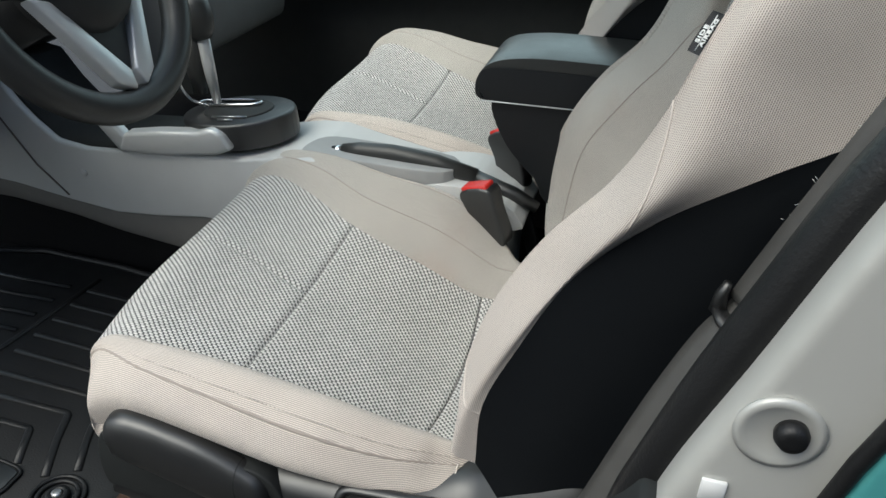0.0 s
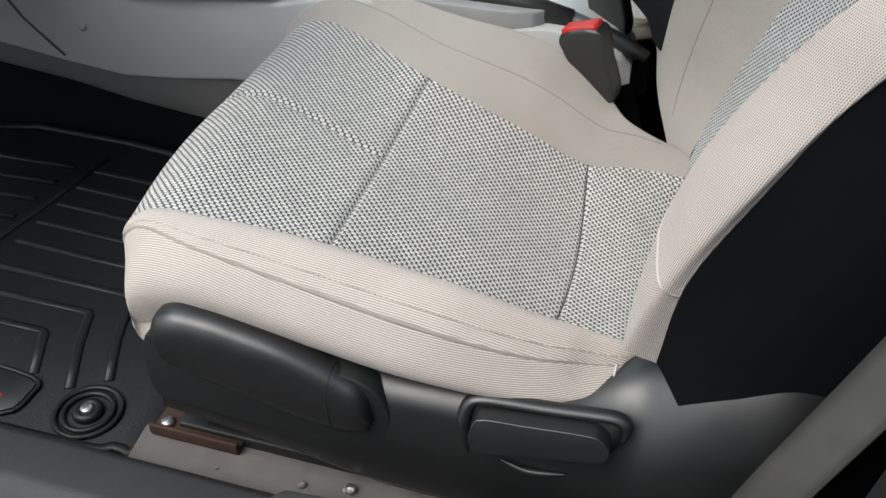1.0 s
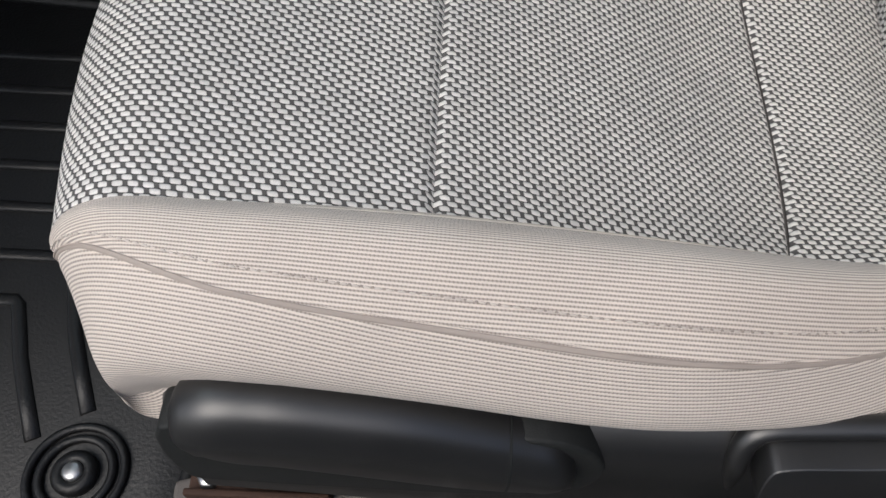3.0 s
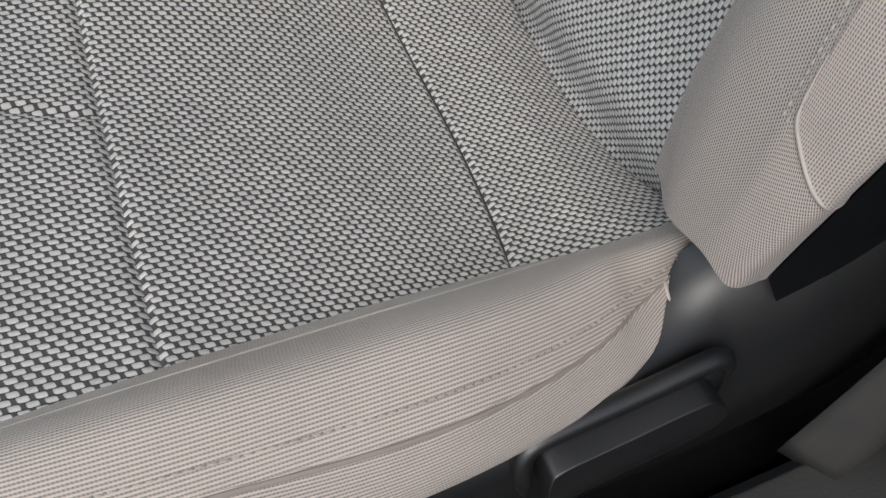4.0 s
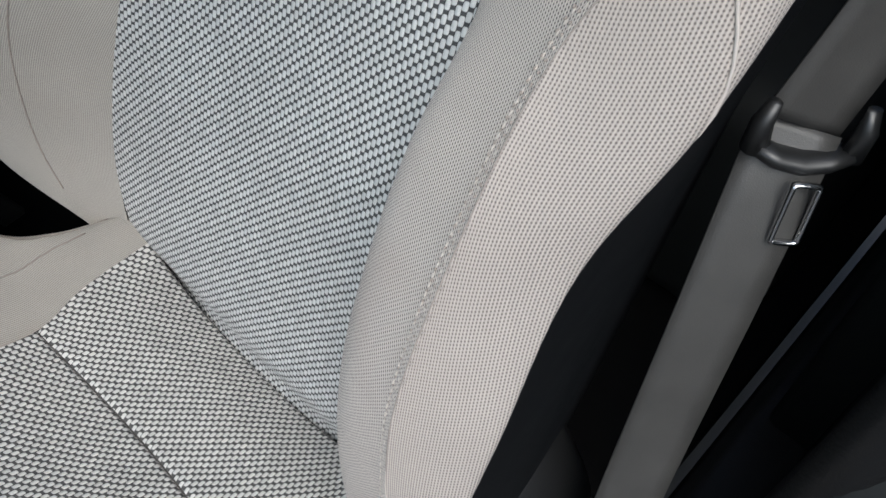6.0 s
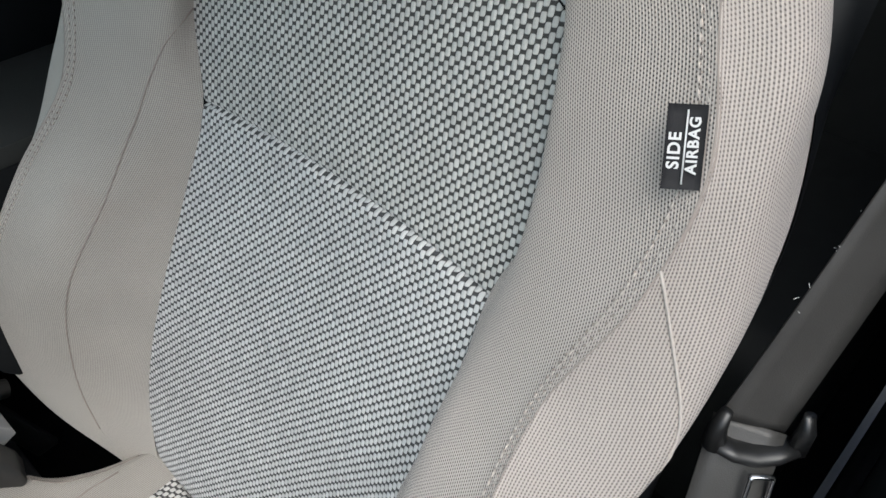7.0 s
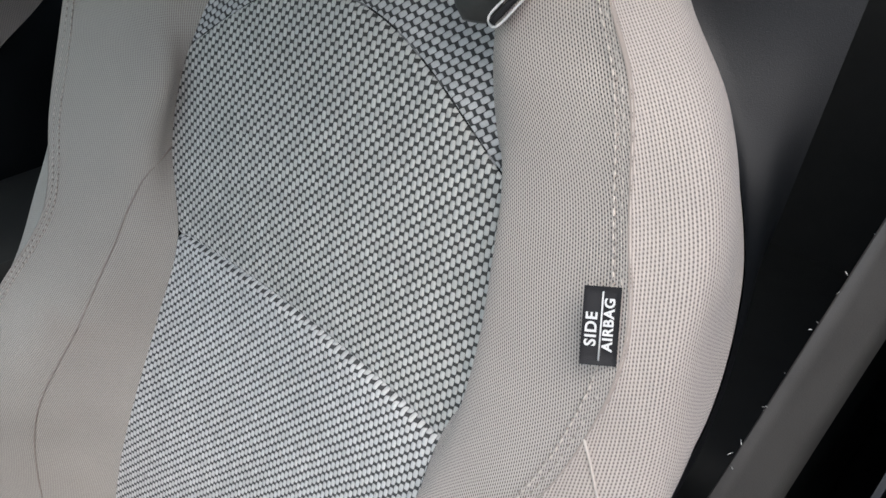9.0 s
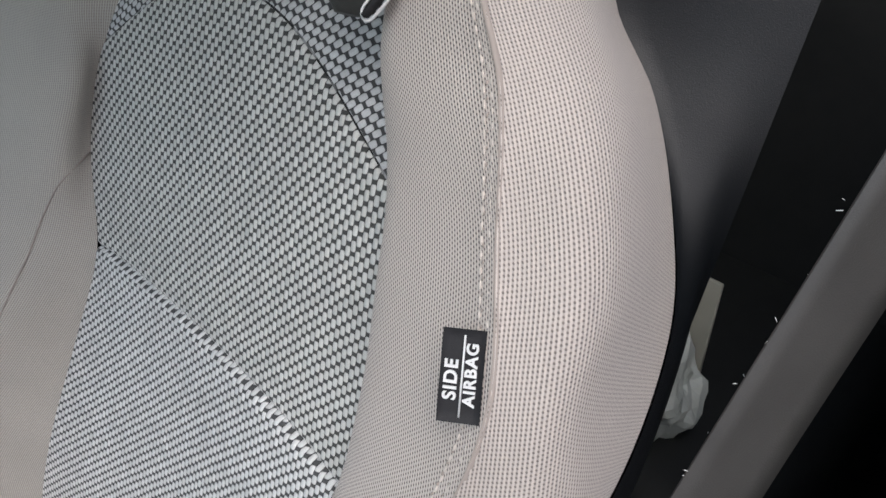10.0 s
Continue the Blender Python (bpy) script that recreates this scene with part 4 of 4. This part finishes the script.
for gx, gy, gr in ((-0.158, -0.137, 0.0065), (-0.207, -0.145, 0.0042), (-0.135, -0.166, 0.003), (-0.30, -0.15, 0.0022)):
    ball = bmesh.ops.create_icosphere(bm, subdivisions=2, radius=gr)["verts"]
    for v in ball:
        v.co = Vector((v.co.x * 1.2, v.co.y, v.co.z * 0.7)) * random.uniform(0.75, 1.15) + Vector((gx, gy, 0.0165 + 0.4 * gr))
crumb = tagged(part("grit", bm, STEEL, smooth=False), "small shiny grit on the floor cover", "grit", kind="stuff")
SILL = [(-0.36, -0.16), (-0.36, 0.0), (-0.33, 0.03), (-0.25, 0.052), (-0.235, 0.058), (-0.19, 0.058), (-0.178, 0.045), (-0.172, -0.02), (-0.172, -0.16)]
sill = tagged(part("door_sill", prism(SILL, -1.35, 1.2, 0.004, 2, "x"), plain("dark_sill_plastic", (0.030, 0.030, 0.031), 0.55, grain=500, depth=0.6, vary=0.5)), "black plastic door sill trim", "door sill", kind="structure")
SCUFF = [(-0.245, -0.245), (-0.228, -0.205), (-0.205, -0.182), (-0.15, -0.178), (0.3, -0.178), (0.3, -0.245)]
scuff = tagged(part("scuff_plate", prism(SCUFF, 0.056, 0.0635, 0.003, 2, "z"), plain("textured_sill_plastic", (0.05, 0.05, 0.048), 0.7, grain=450, depth=1.0)), "textured dark grey scuff plate on the sill", "scuff plate", kind="structure")

# ---- console ----
console = tagged(empty("centre_console", (-0.4, 0.52, 0)), "grey plastic centre console with a black shifter bezel", "console")
SIDE = [(-1.25, 0.165), (-1.25, 0.42), (-0.95, 0.37), (-0.913, 0.319), (-0.884, 0.290), (-0.843, 0.258), (-0.783, 0.251), (-0.721, 0.256), (-0.60, 0.268), (-0.46, 0.280), (-0.38, 0.298), (-0.33, 0.302), (-0.27, 0.290), (-0.1, 0.262), (0.02, 0.25), (0.02, 0.05), (-0.2, 0.05), (-0.45, 0.152), (-0.55, 0.147), (-0.65, 0.132), (-0.74, 0.124), (-0.84, 0.133), (-0.96, 0.148), (-1.24, 0.16)]
part("body", prism(SIDE, 0.425, 0.615, 0.014, 3), CONSOLE, console, "light grey moulded body")
LOW = [(-1.25, 0.11), (-1.25, 0.175), (-0.96, 0.160), (-0.84, 0.145), (-0.74, 0.136), (-0.65, 0.142), (-0.45, 0.16), (-0.2, 0.06), (0.05, 0.06), (0.05, -0.012), (-0.25, -0.012), (-0.45, 0.052), (-0.62, 0.068), (-0.74, 0.080), (-0.84, 0.097), (-0.98, 0.110)]
part("tunnel_carpet", prism([(-1.25, -0.012), (-1.25, 0.12), (-0.84, 0.11), (-0.62, 0.08), (-0.2, 0.0), (-0.2, -0.012)], 0.437, 0.60, 0.004, 2), CARPET, console, "black carpet on the tunnel")
part("lower_trim", prism(LOW, 0.430, 0.610, 0.004, 2), CONSOLE_DARK, console, "darker grey lower trim")
part("split_line", tube([(-0.99, 0.4235, 0.33), (-0.90, 0.4235, 0.20), (-0.84, 0.4235, 0.145)], 0.0016, 6), SEAM_DARK, console)
part("trim_clip", lathe([(0.007, 0), (0.007, 0.002), (0.005, 0.003)], 16, (-0.795, 0.425, 0.20), Euler((radians(90), 0, 0)).to_matrix()), CONSOLE, console)
# Near-black strip over the grey console top stands in for the cavity's shade.
TRAY = [(-1.2, 0.413), (-0.947, 0.374), (-0.908, 0.323), (-0.880, 0.294), (-0.840, 0.262), (-0.782, 0.255), (-0.721, 0.260), (-0.60, 0.272)]
part("tray", prism(TRAY + [(x, z - 0.012) for x, z in reversed(TRAY)], 0.438, 0.604, 0), TRIM_DARK, console, "dark strip standing in for the shaded open tray")
part("side_arm", prism([(-0.706, 0.259), (-0.690, 0.298), (-0.62, 0.312), (-0.54, 0.322), (-0.511, 0.334), (-0.490, 0.326), (-0.472, 0.299), (-0.50, 0.285), (-0.60, 0.266)], 0.418, 0.452, 0.008, 4), SATIN, console, "satin silver trim arm")
part("arm_strut", prism([(-0.760, 0.322), (-0.722, 0.326), (-0.672, 0.272), (-0.706, 0.259)], 0.422, 0.446, 0.006, 3), SATIN, console, "satin silver strut")
oval = [(0.108 * math.cos(2 * math.pi * k / 40), 0.084 * math.sin(2 * math.pi * k / 40)) for k in range(40)]
tilt = Matrix.Translation((-0.500, 0.515, 0.300)) @ pose(0, 0, 0, 0, -8, 0)


def tilted(bm):
    bmesh.ops.transform(bm, matrix=tilt, verts=bm.verts)
    return bm


part("shifter_bezel", tilted(prism(oval, -0.014, 0.036, 0.016, 4, "z")), BLACK, console, "black oval shifter bezel")
part("gate_plate", tilted(prism([(0.62 * x, 0.62 * y) for x, y in oval], 0.02, 0.039, 0.003, 2, "z")), TRIM_DARK, console, "gloss black gate plate")
gate = [(x - 0.03, 0.62 * y + 0.022, 0.042) for x, y in rounded([(-0.052, -0.018), (0.052, -0.018), (0.052, 0.018), (-0.052, 0.018)], 5)]
part("gate_frame", tilted(tube(gate, 0.003, 8, closed=True)), CHROME, console, "chrome gate frame")
for k, y in ((0, -0.045), (1, -0.06)):
    part("gate_mark", tilted(tube([(-0.03 + 0.02 * k, y, 0.0385), (0.04 - 0.02 * k, y, 0.0385)], 0.0015, 6)), SILVER, console)
part("stalk", tube([(-0.558, 0.530, 0.338), (-0.560, 0.520, 0.40), (-0.560, 0.505, 0.47)], [0.0085, 0.0125, 0.0155], 14, squash=0.8), SATIN, console, "satin silver shift stalk")
part("shift_shroud", tube([(-0.590, 0.530, 0.352), (-0.588, 0.522, 0.40), (-0.578, 0.508, 0.47)], [0.014, 0.021, 0.025], 16, squash=0.8), LEATHER, console, "black shift lever body")
part("shroud_trim", tube([spline([(-0.612, 0.50, 0.398), (-0.612, 0.503, 0.37), (-0.598, 0.508, 0.345), (-0.568, 0.512, 0.335)], k / 16) for k in range(17)], 0.0028, 8), CHROME, console, "thin chrome trim")
part("shift_knob", lathe([(0.016, 0), (0.026, 0.012), (0.030, 0.035), (0.028, 0.06), (0.018, 0.075), (0.004, 0.078)], 24, (-0.558, 0.505, 0.462), Euler((0, radians(-12), 0)).to_matrix()), LEATHER, console, "black leather shift knob")
part("knob_cap", lathe([(0.020, 0), (0.018, 0.006), (0.006, 0.009)], 20, (-0.577, 0.505, 0.533), Euler((0, radians(-12), 0)).to_matrix()), SILVER, console, "silver knob cap")
# Console plastic in a darker grey: the dish's shade is in its colour.
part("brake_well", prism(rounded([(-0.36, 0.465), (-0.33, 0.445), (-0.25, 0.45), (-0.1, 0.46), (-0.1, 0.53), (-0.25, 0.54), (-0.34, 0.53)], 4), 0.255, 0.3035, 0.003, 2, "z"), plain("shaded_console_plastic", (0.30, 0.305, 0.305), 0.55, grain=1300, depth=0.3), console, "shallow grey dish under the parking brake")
part("rear_cover", prism(rounded([(-0.16, 0.255), (-0.14, 0.275), (-0.06, 0.285), (0.0, 0.268), (0.015, 0.262), (0.03, 0.250), (0.03, 0.22), (-0.16, 0.22)], 4), 0.45, 0.60, 0.008, 3), CONSOLE, console, "pale grey rear cover")
brake = tagged(empty("parking_brake", (-0.17, 0.49, 0.28)), "black parking brake lever with a chrome button", "parking brake")
part("grip", tube([(-0.292, 0.489, 0.299), (-0.26, 0.489, 0.304), (-0.20, 0.489, 0.308), (-0.12, 0.489, 0.303), (-0.05, 0.489, 0.290)], [0.013, 0.0155, 0.0165, 0.016, 0.014], 16), LEATHER, brake)
part("button", tube([(-0.312, 0.489, 0.297), (-0.292, 0.489, 0.299)], [0.008, 0.0105], 14), CHROME, brake, "chrome release button")
part("lever", tube([(-0.06, 0.489, 0.291), (0.02, 0.489, 0.268), (0.06, 0.489, 0.25)], [0.014, 0.013, 0.010], 12), BLACK, brake)
armrest = tagged(empty("armrest_box", (0.06, 0.53, 0.25)), "black leather-topped armrest box", "armrest")
BODY = [(-0.02, 0.445), (-0.03, 0.42), (0.0, 0.36), (0.05, 0.31), (0.10, 0.26), (0.34, 0.26), (0.34, 0.47), (0.0, 0.455)]
part("bin", prism(rounded(BODY, 4), 0.475, 0.605, 0.012, 3), NAVY, armrest, "black bin")
LID = [(-0.055, 0.448), (-0.052, 0.476), (-0.03, 0.490), (0.08, 0.496), (0.3, 0.498), (0.34, 0.494), (0.34, 0.452), (0.0, 0.440), (-0.04, 0.438)]
part("lid", prism(rounded(LID, 4), 0.462, 0.618, 0.010, 4), NAVY, armrest, "black lid sides")
PAD = [(-0.050, 0.478), (-0.036, 0.496), (0.0, 0.508), (0.08, 0.515), (0.3, 0.517), (0.34, 0.513), (0.34, 0.494), (0.0, 0.488), (-0.03, 0.484)]
part("pad", prism(rounded(PAD, 4), 0.464, 0.616, 0.014, 5), plain("glossy_black_leather", (0.03, 0.031, 0.03), 0.33, grain=700, depth=0.4, spec=0.7), armrest, "padded black leather lid top")
part("lid_seam", tube([(-0.044, 0.4615, 0.437), (0.0, 0.4605, 0.4385), (0.33, 0.4605, 0.45)], 0.0012, 6), SATIN, armrest, "pale seam under the lid")

# ---- steering wheel and dashboard ----
wheel = tagged(empty("steering_wheel", (-0.530, 0.178, 0.642)), "black leather steering wheel with silver spokes", "steering wheel")
w_up, w_y, w_out = Vector((-0.42, 0, 0.907)), Vector((0, 1, 0)), Vector((0.907, 0, 0.42))
wc = Vector((-0.530, 0.178, 0.642))


def on_wheel(a, r, d=0.0):
    return wc + (w_y * math.sin(a) + w_up * math.cos(a)) * r + w_out * d


part("rim", tube([on_wheel(2 * math.pi * k / 72, 0.183) for k in range(72)], 0.0215, 16, closed=True), LEATHER, wheel, "black leather rim")
bm = bmesh.new()
hub = []
for r, d in ((0.085, -0.03), (0.088, 0.0), (0.080, 0.022), (0.05, 0.034), (0.0, 0.036)):
    hub.append([bm.verts.new(on_wheel(2 * math.pi * k / 32, max(r, 0.001) * (1.0 if k % 32 else 1.0), d)) for k in range(32)])
for a, b in zip(hub, hub[1:]):
    for k in range(32):
        bm.faces.new((a[k], a[(k + 1) % 32], b[(k + 1) % 32], b[k]))
bmesh.ops.recalc_face_normals(bm, faces=bm.faces)
part("hub", bm, BLACK_SOFT, wheel, "black hub cover")
def wheel_plate(outline, d0, d1, bevel=0.005):
    bm = prism(outline, d0, d1, bevel, 3, "x")
    m = Matrix((w_out, w_y, w_up)).transposed().to_4x4()
    m.translation = wc
    bmesh.ops.transform(bm, matrix=m, verts=bm.verts)
    return bm


for mirror in (1, -1):
    part("spoke", wheel_plate([(mirror * y, u) for y, u in ((0.105, -0.018), (0.074, -0.030), (0.004, -0.140), (0.010, -0.166), (0.038, -0.150))], -0.006, 0.016), SATIN, wheel, "broad satin silver lower spoke")
    part("side_spoke", wheel_plate([(mirror * y, u) for y, u in ((0.06, 0.03), (0.17, 0.045), (0.172, 0.0), (0.09, -0.02))], -0.008, 0.012), BLACK_SOFT, wheel)
part("lower_cover", wheel_plate([(-0.07, -0.03), (0.07, -0.03), (0.004, -0.14), (-0.004, -0.14)], -0.012, 0.008), BLACK_SOFT, wheel)
part("column", tube([wc - w_out * 0.02, wc - w_out * 0.32], [0.055, 0.07], 20), BLACK_SOFT, wheel, "steering column shroud")
dash = tagged(empty("dashboard", (-1.1, 0.6, 0.5)), "dark grey dashboard over the footwell", "dashboard")
DASH = [(-1.35, 0.30), (-1.35, 0.80), (-1.15, 0.82), (-0.92, 0.76), (-0.86, 0.66), (-0.90, 0.50), (-0.98, 0.38)]
part("cowl", prism(rounded(DASH, 4), -0.14, 1.38, 0.02, 3), TRIM_DARK, dash)
part("knee_panel", prism([(-1.02, 0.25), (-0.93, 0.43), (-0.905, 0.43), (-0.985, 0.24)], 0.36, 0.43, 0.01, 3), CONSOLE, dash, "grey knee panel")
part("glovebox", prism(rounded([(-0.95, 0.33), (-0.78, 0.31), (-0.74, 0.36), (-0.76, 0.50), (-0.86, 0.56), (-0.98, 0.5)], 4), 0.72, 1.2, 0.04, 4), plain("dark_grey_plastic", (0.11, 0.113, 0.113), 0.6), dash, "dark grey glovebox")

# ---- cabin shell ----
door = tagged(empty("door_1", (-0.3, 1.38, 0.2)), "closed passenger door with grey and black panels", "car door", kind="structure")
part("lower_panel", prism([(-1.35, -0.05), (-1.35, 0.5), (0.5, 0.58), (0.5, -0.05)], 1.36, 1.44, 0.01, 2), TRIM_DARK, door, "black lower door panel")
part("armrest", prism(rounded([(-0.78, 0.37), (-0.6, 0.385), (-0.3, 0.42), (0.1, 0.45), (0.12, 0.50), (-0.3, 0.485), (-0.62, 0.455), (-0.78, 0.43)], 4), 1.27, 1.38, 0.02, 4), CONSOLE_DARK, door, "grey door armrest")
part("top_panel", prism([(-1.2, 0.5), (0.5, 0.58), (0.5, 0.66), (-1.2, 0.62)], 1.345, 1.43, 0.02, 3), CONSOLE, door, "grey upper door panel")
for x0, x1 in ((-1.2, -1.1), (0.4, 0.5)):
    part("window_post", box((x0, 1.37, 0.6), (x1, 1.43, 1.1), 0.01), TRIM_DARK, door)
ceiling = tagged(part("ceiling", box((-0.30, -0.10, 1.06), (1.4, 1.42, 1.10), 0.01), HEADLINER), "grey cloth car headliner", "ceiling", kind="structure")
rear = tagged(part("wall_rear", box((1.15, -0.30, -0.1), (1.25, 1.44, 0.80), 0.02), TRIM_DARK), "dark rear cabin trim", "cabin trim", kind="structure")
quarter_far = tagged(part("wall_quarter_far", box((0.5, 1.34, -0.1), (1.2, 1.44, 1.1), 0.02), TRIM_DARK), "dark quarter trim on the far side", "cabin trim", kind="structure")
QUARTER = [(0.47, -0.1), (0.47, 0.30), (0.52, 0.55), (0.60, 1.1), (1.2, 1.1), (1.2, -0.1)]
quarter = tagged(part("wall_quarter", prism(QUARTER, -0.26, -0.20, 0.01, 2), TRIM_DARK), "dark trim behind the door opening", "cabin trim", kind="structure")
bench = tagged(empty("rear_bench", (0.85, 0.6, 0)), "dark rear bench behind the front seats", "bench")
part("seat_base", box((0.56, -0.12, -0.01), (1.1, 1.3, 0.315), 0.05, 4), TRIM_DARK, bench)
part("backrest", prism(rounded([(0.98, 0.18), (1.08, 0.62), (1.14, 0.62), (1.14, 0.18)], 3), -0.12, 1.3, 0.03, 3), TRIM_DARK, bench)
PILLAR = [(0.250, 0.06), (0.250, 0.34), (0.263, 0.45), (0.301, 0.57), (0.340, 0.69), (0.394, 0.83), (0.50, 1.08), (0.66, 1.08), (0.60, 0.6), (0.56, 0.06)]
pillar = tagged(empty("door_pillar", (0.4, -0.27, 0.06)), "pale grey painted door pillar with a striker recess", "door pillar", kind="structure")
part("panel", prism(rounded(PILLAR, 4), -0.30, -0.252, 0.012, 3), PILLAR_PAINT, pillar)
part("lower_cover", prism([(0.200, 0.05), (0.215, 0.36), (0.252, 0.445), (0.58, 0.445), (0.58, 0.05)], -0.309, -0.246, 0.006, 2), TRIM_DARK, pillar, "black plastic pillar foot")
part("outer_skin", prism([(0.352, 0.447), (0.360, 0.5), (0.376, 0.567), (0.400, 0.68), (0.60, 0.68), (0.60, 0.447)], -0.315, -0.298, 0.008, 3), TEAL_PAINT, pillar, "teal painted outer skin")
part("edge_seal", tube([(0.330, -0.308, 0.40), (0.354, -0.310, 0.495), (0.363, -0.310, 0.537), (0.373, -0.310, 0.570), (0.398, -0.31, 0.66)], 0.006, 10), RUBBER, pillar, "black edge seal")
turn_y = Euler((radians(90), 0, 0)).to_matrix()
part("recess_ring", lathe([(0.0262, 0), (0.0272, 0.003), (0.0225, 0.005), (0.0195, 0.003)], 30, (0.319, -0.2995, 0.541), turn_y), PILLAR_PAINT, pillar, "raised paint ring")
part("recess_cup", lathe([(0.0193, 0), (0.0193, 0.0025)], 30, (0.319, -0.2995, 0.541), turn_y), TRIM_DARK, pillar, "dark recess")
part("bump_stop", lathe([(0.010, 0), (0.0105, 0.006), (0.0085, 0.011), (0.004, 0.012)], 20, (0.325, -0.301, 0.544), turn_y), RUBBER, pillar, "black rubber bump stop")
part("sticker", box((0.284, -0.3035, 0.473), (0.300, -0.300, 0.491), 0.0008, 1), WHITE, pillar, "small white sticker")
seal = [(0.215, -0.235, 0.03), (0.235, -0.242, 0.20), (0.245, -0.246, 0.36), (0.268, -0.25, 0.47), (0.308, -0.252, 0.60), (0.358, -0.252, 0.73), (0.46, -0.25, 0.88), (0.53, -0.25, 1.06)]
door_seal = tagged(part("door_seal", tube([spline(seal, k / 40) for k in range(41)], 0.019, 12), RUBBER), "black rubber door seal", "door seal", kind="structure")
bag = tagged(empty("plastic_bag", (0.645, 0.035, 0.31)), "crumpled white plastic bag on the rear bench", "plastic bag")
bm = bmesh.new()
bmesh.ops.create_icosphere(bm, subdivisions=4, radius=0.062)
for v in bm.verts:
    k = noise.noise(v.co * 22) * 0.022 + noise.noise(v.co * 60) * 0.010
    v.co = Vector((v.co.x * 0.9, v.co.y * 0.8, max(v.co.z, -0.05) * 1.1)) + v.co.normalized() * k
bmesh.ops.transform(bm, matrix=Matrix.Translation((0.648, 0.038, 0.372)), verts=bm.verts)
part("film", bm, TISSUE, bag, "crumpled white film", smooth=False)
card = tagged(part("paper_card", box((0.70, 0.012, 0.305), (0.705, 0.06, 0.475), 0.001, 1), plain("pale_paper", (0.42, 0.42, 0.36), 0.8)), "pale paper card standing behind the bag", "card")
ground = tagged(part("ground", box((-60, -60, -0.44), (60, 60, -0.40), 0), ASPHALT), "grey asphalt ground outside the car", "ground", kind="structure")
# Unseen wall, added to keep low sky light off the door side.
WALL = [(-1.5, -3.1), (9.0, -3.1), (9.0, -3.3), (-1.5, -3.3)]
wall_sky_blocker = tagged(part("wall_sky_blocker", prism(WALL, -0.40, 2.3, 0, 1, "z"), plain("sky_blocker_grey", (0.13, 0.13, 0.125), 0.9, grain=40, depth=0.5), smooth=False), "unseen grey wall added to block low sky light", "wall", kind="structure")
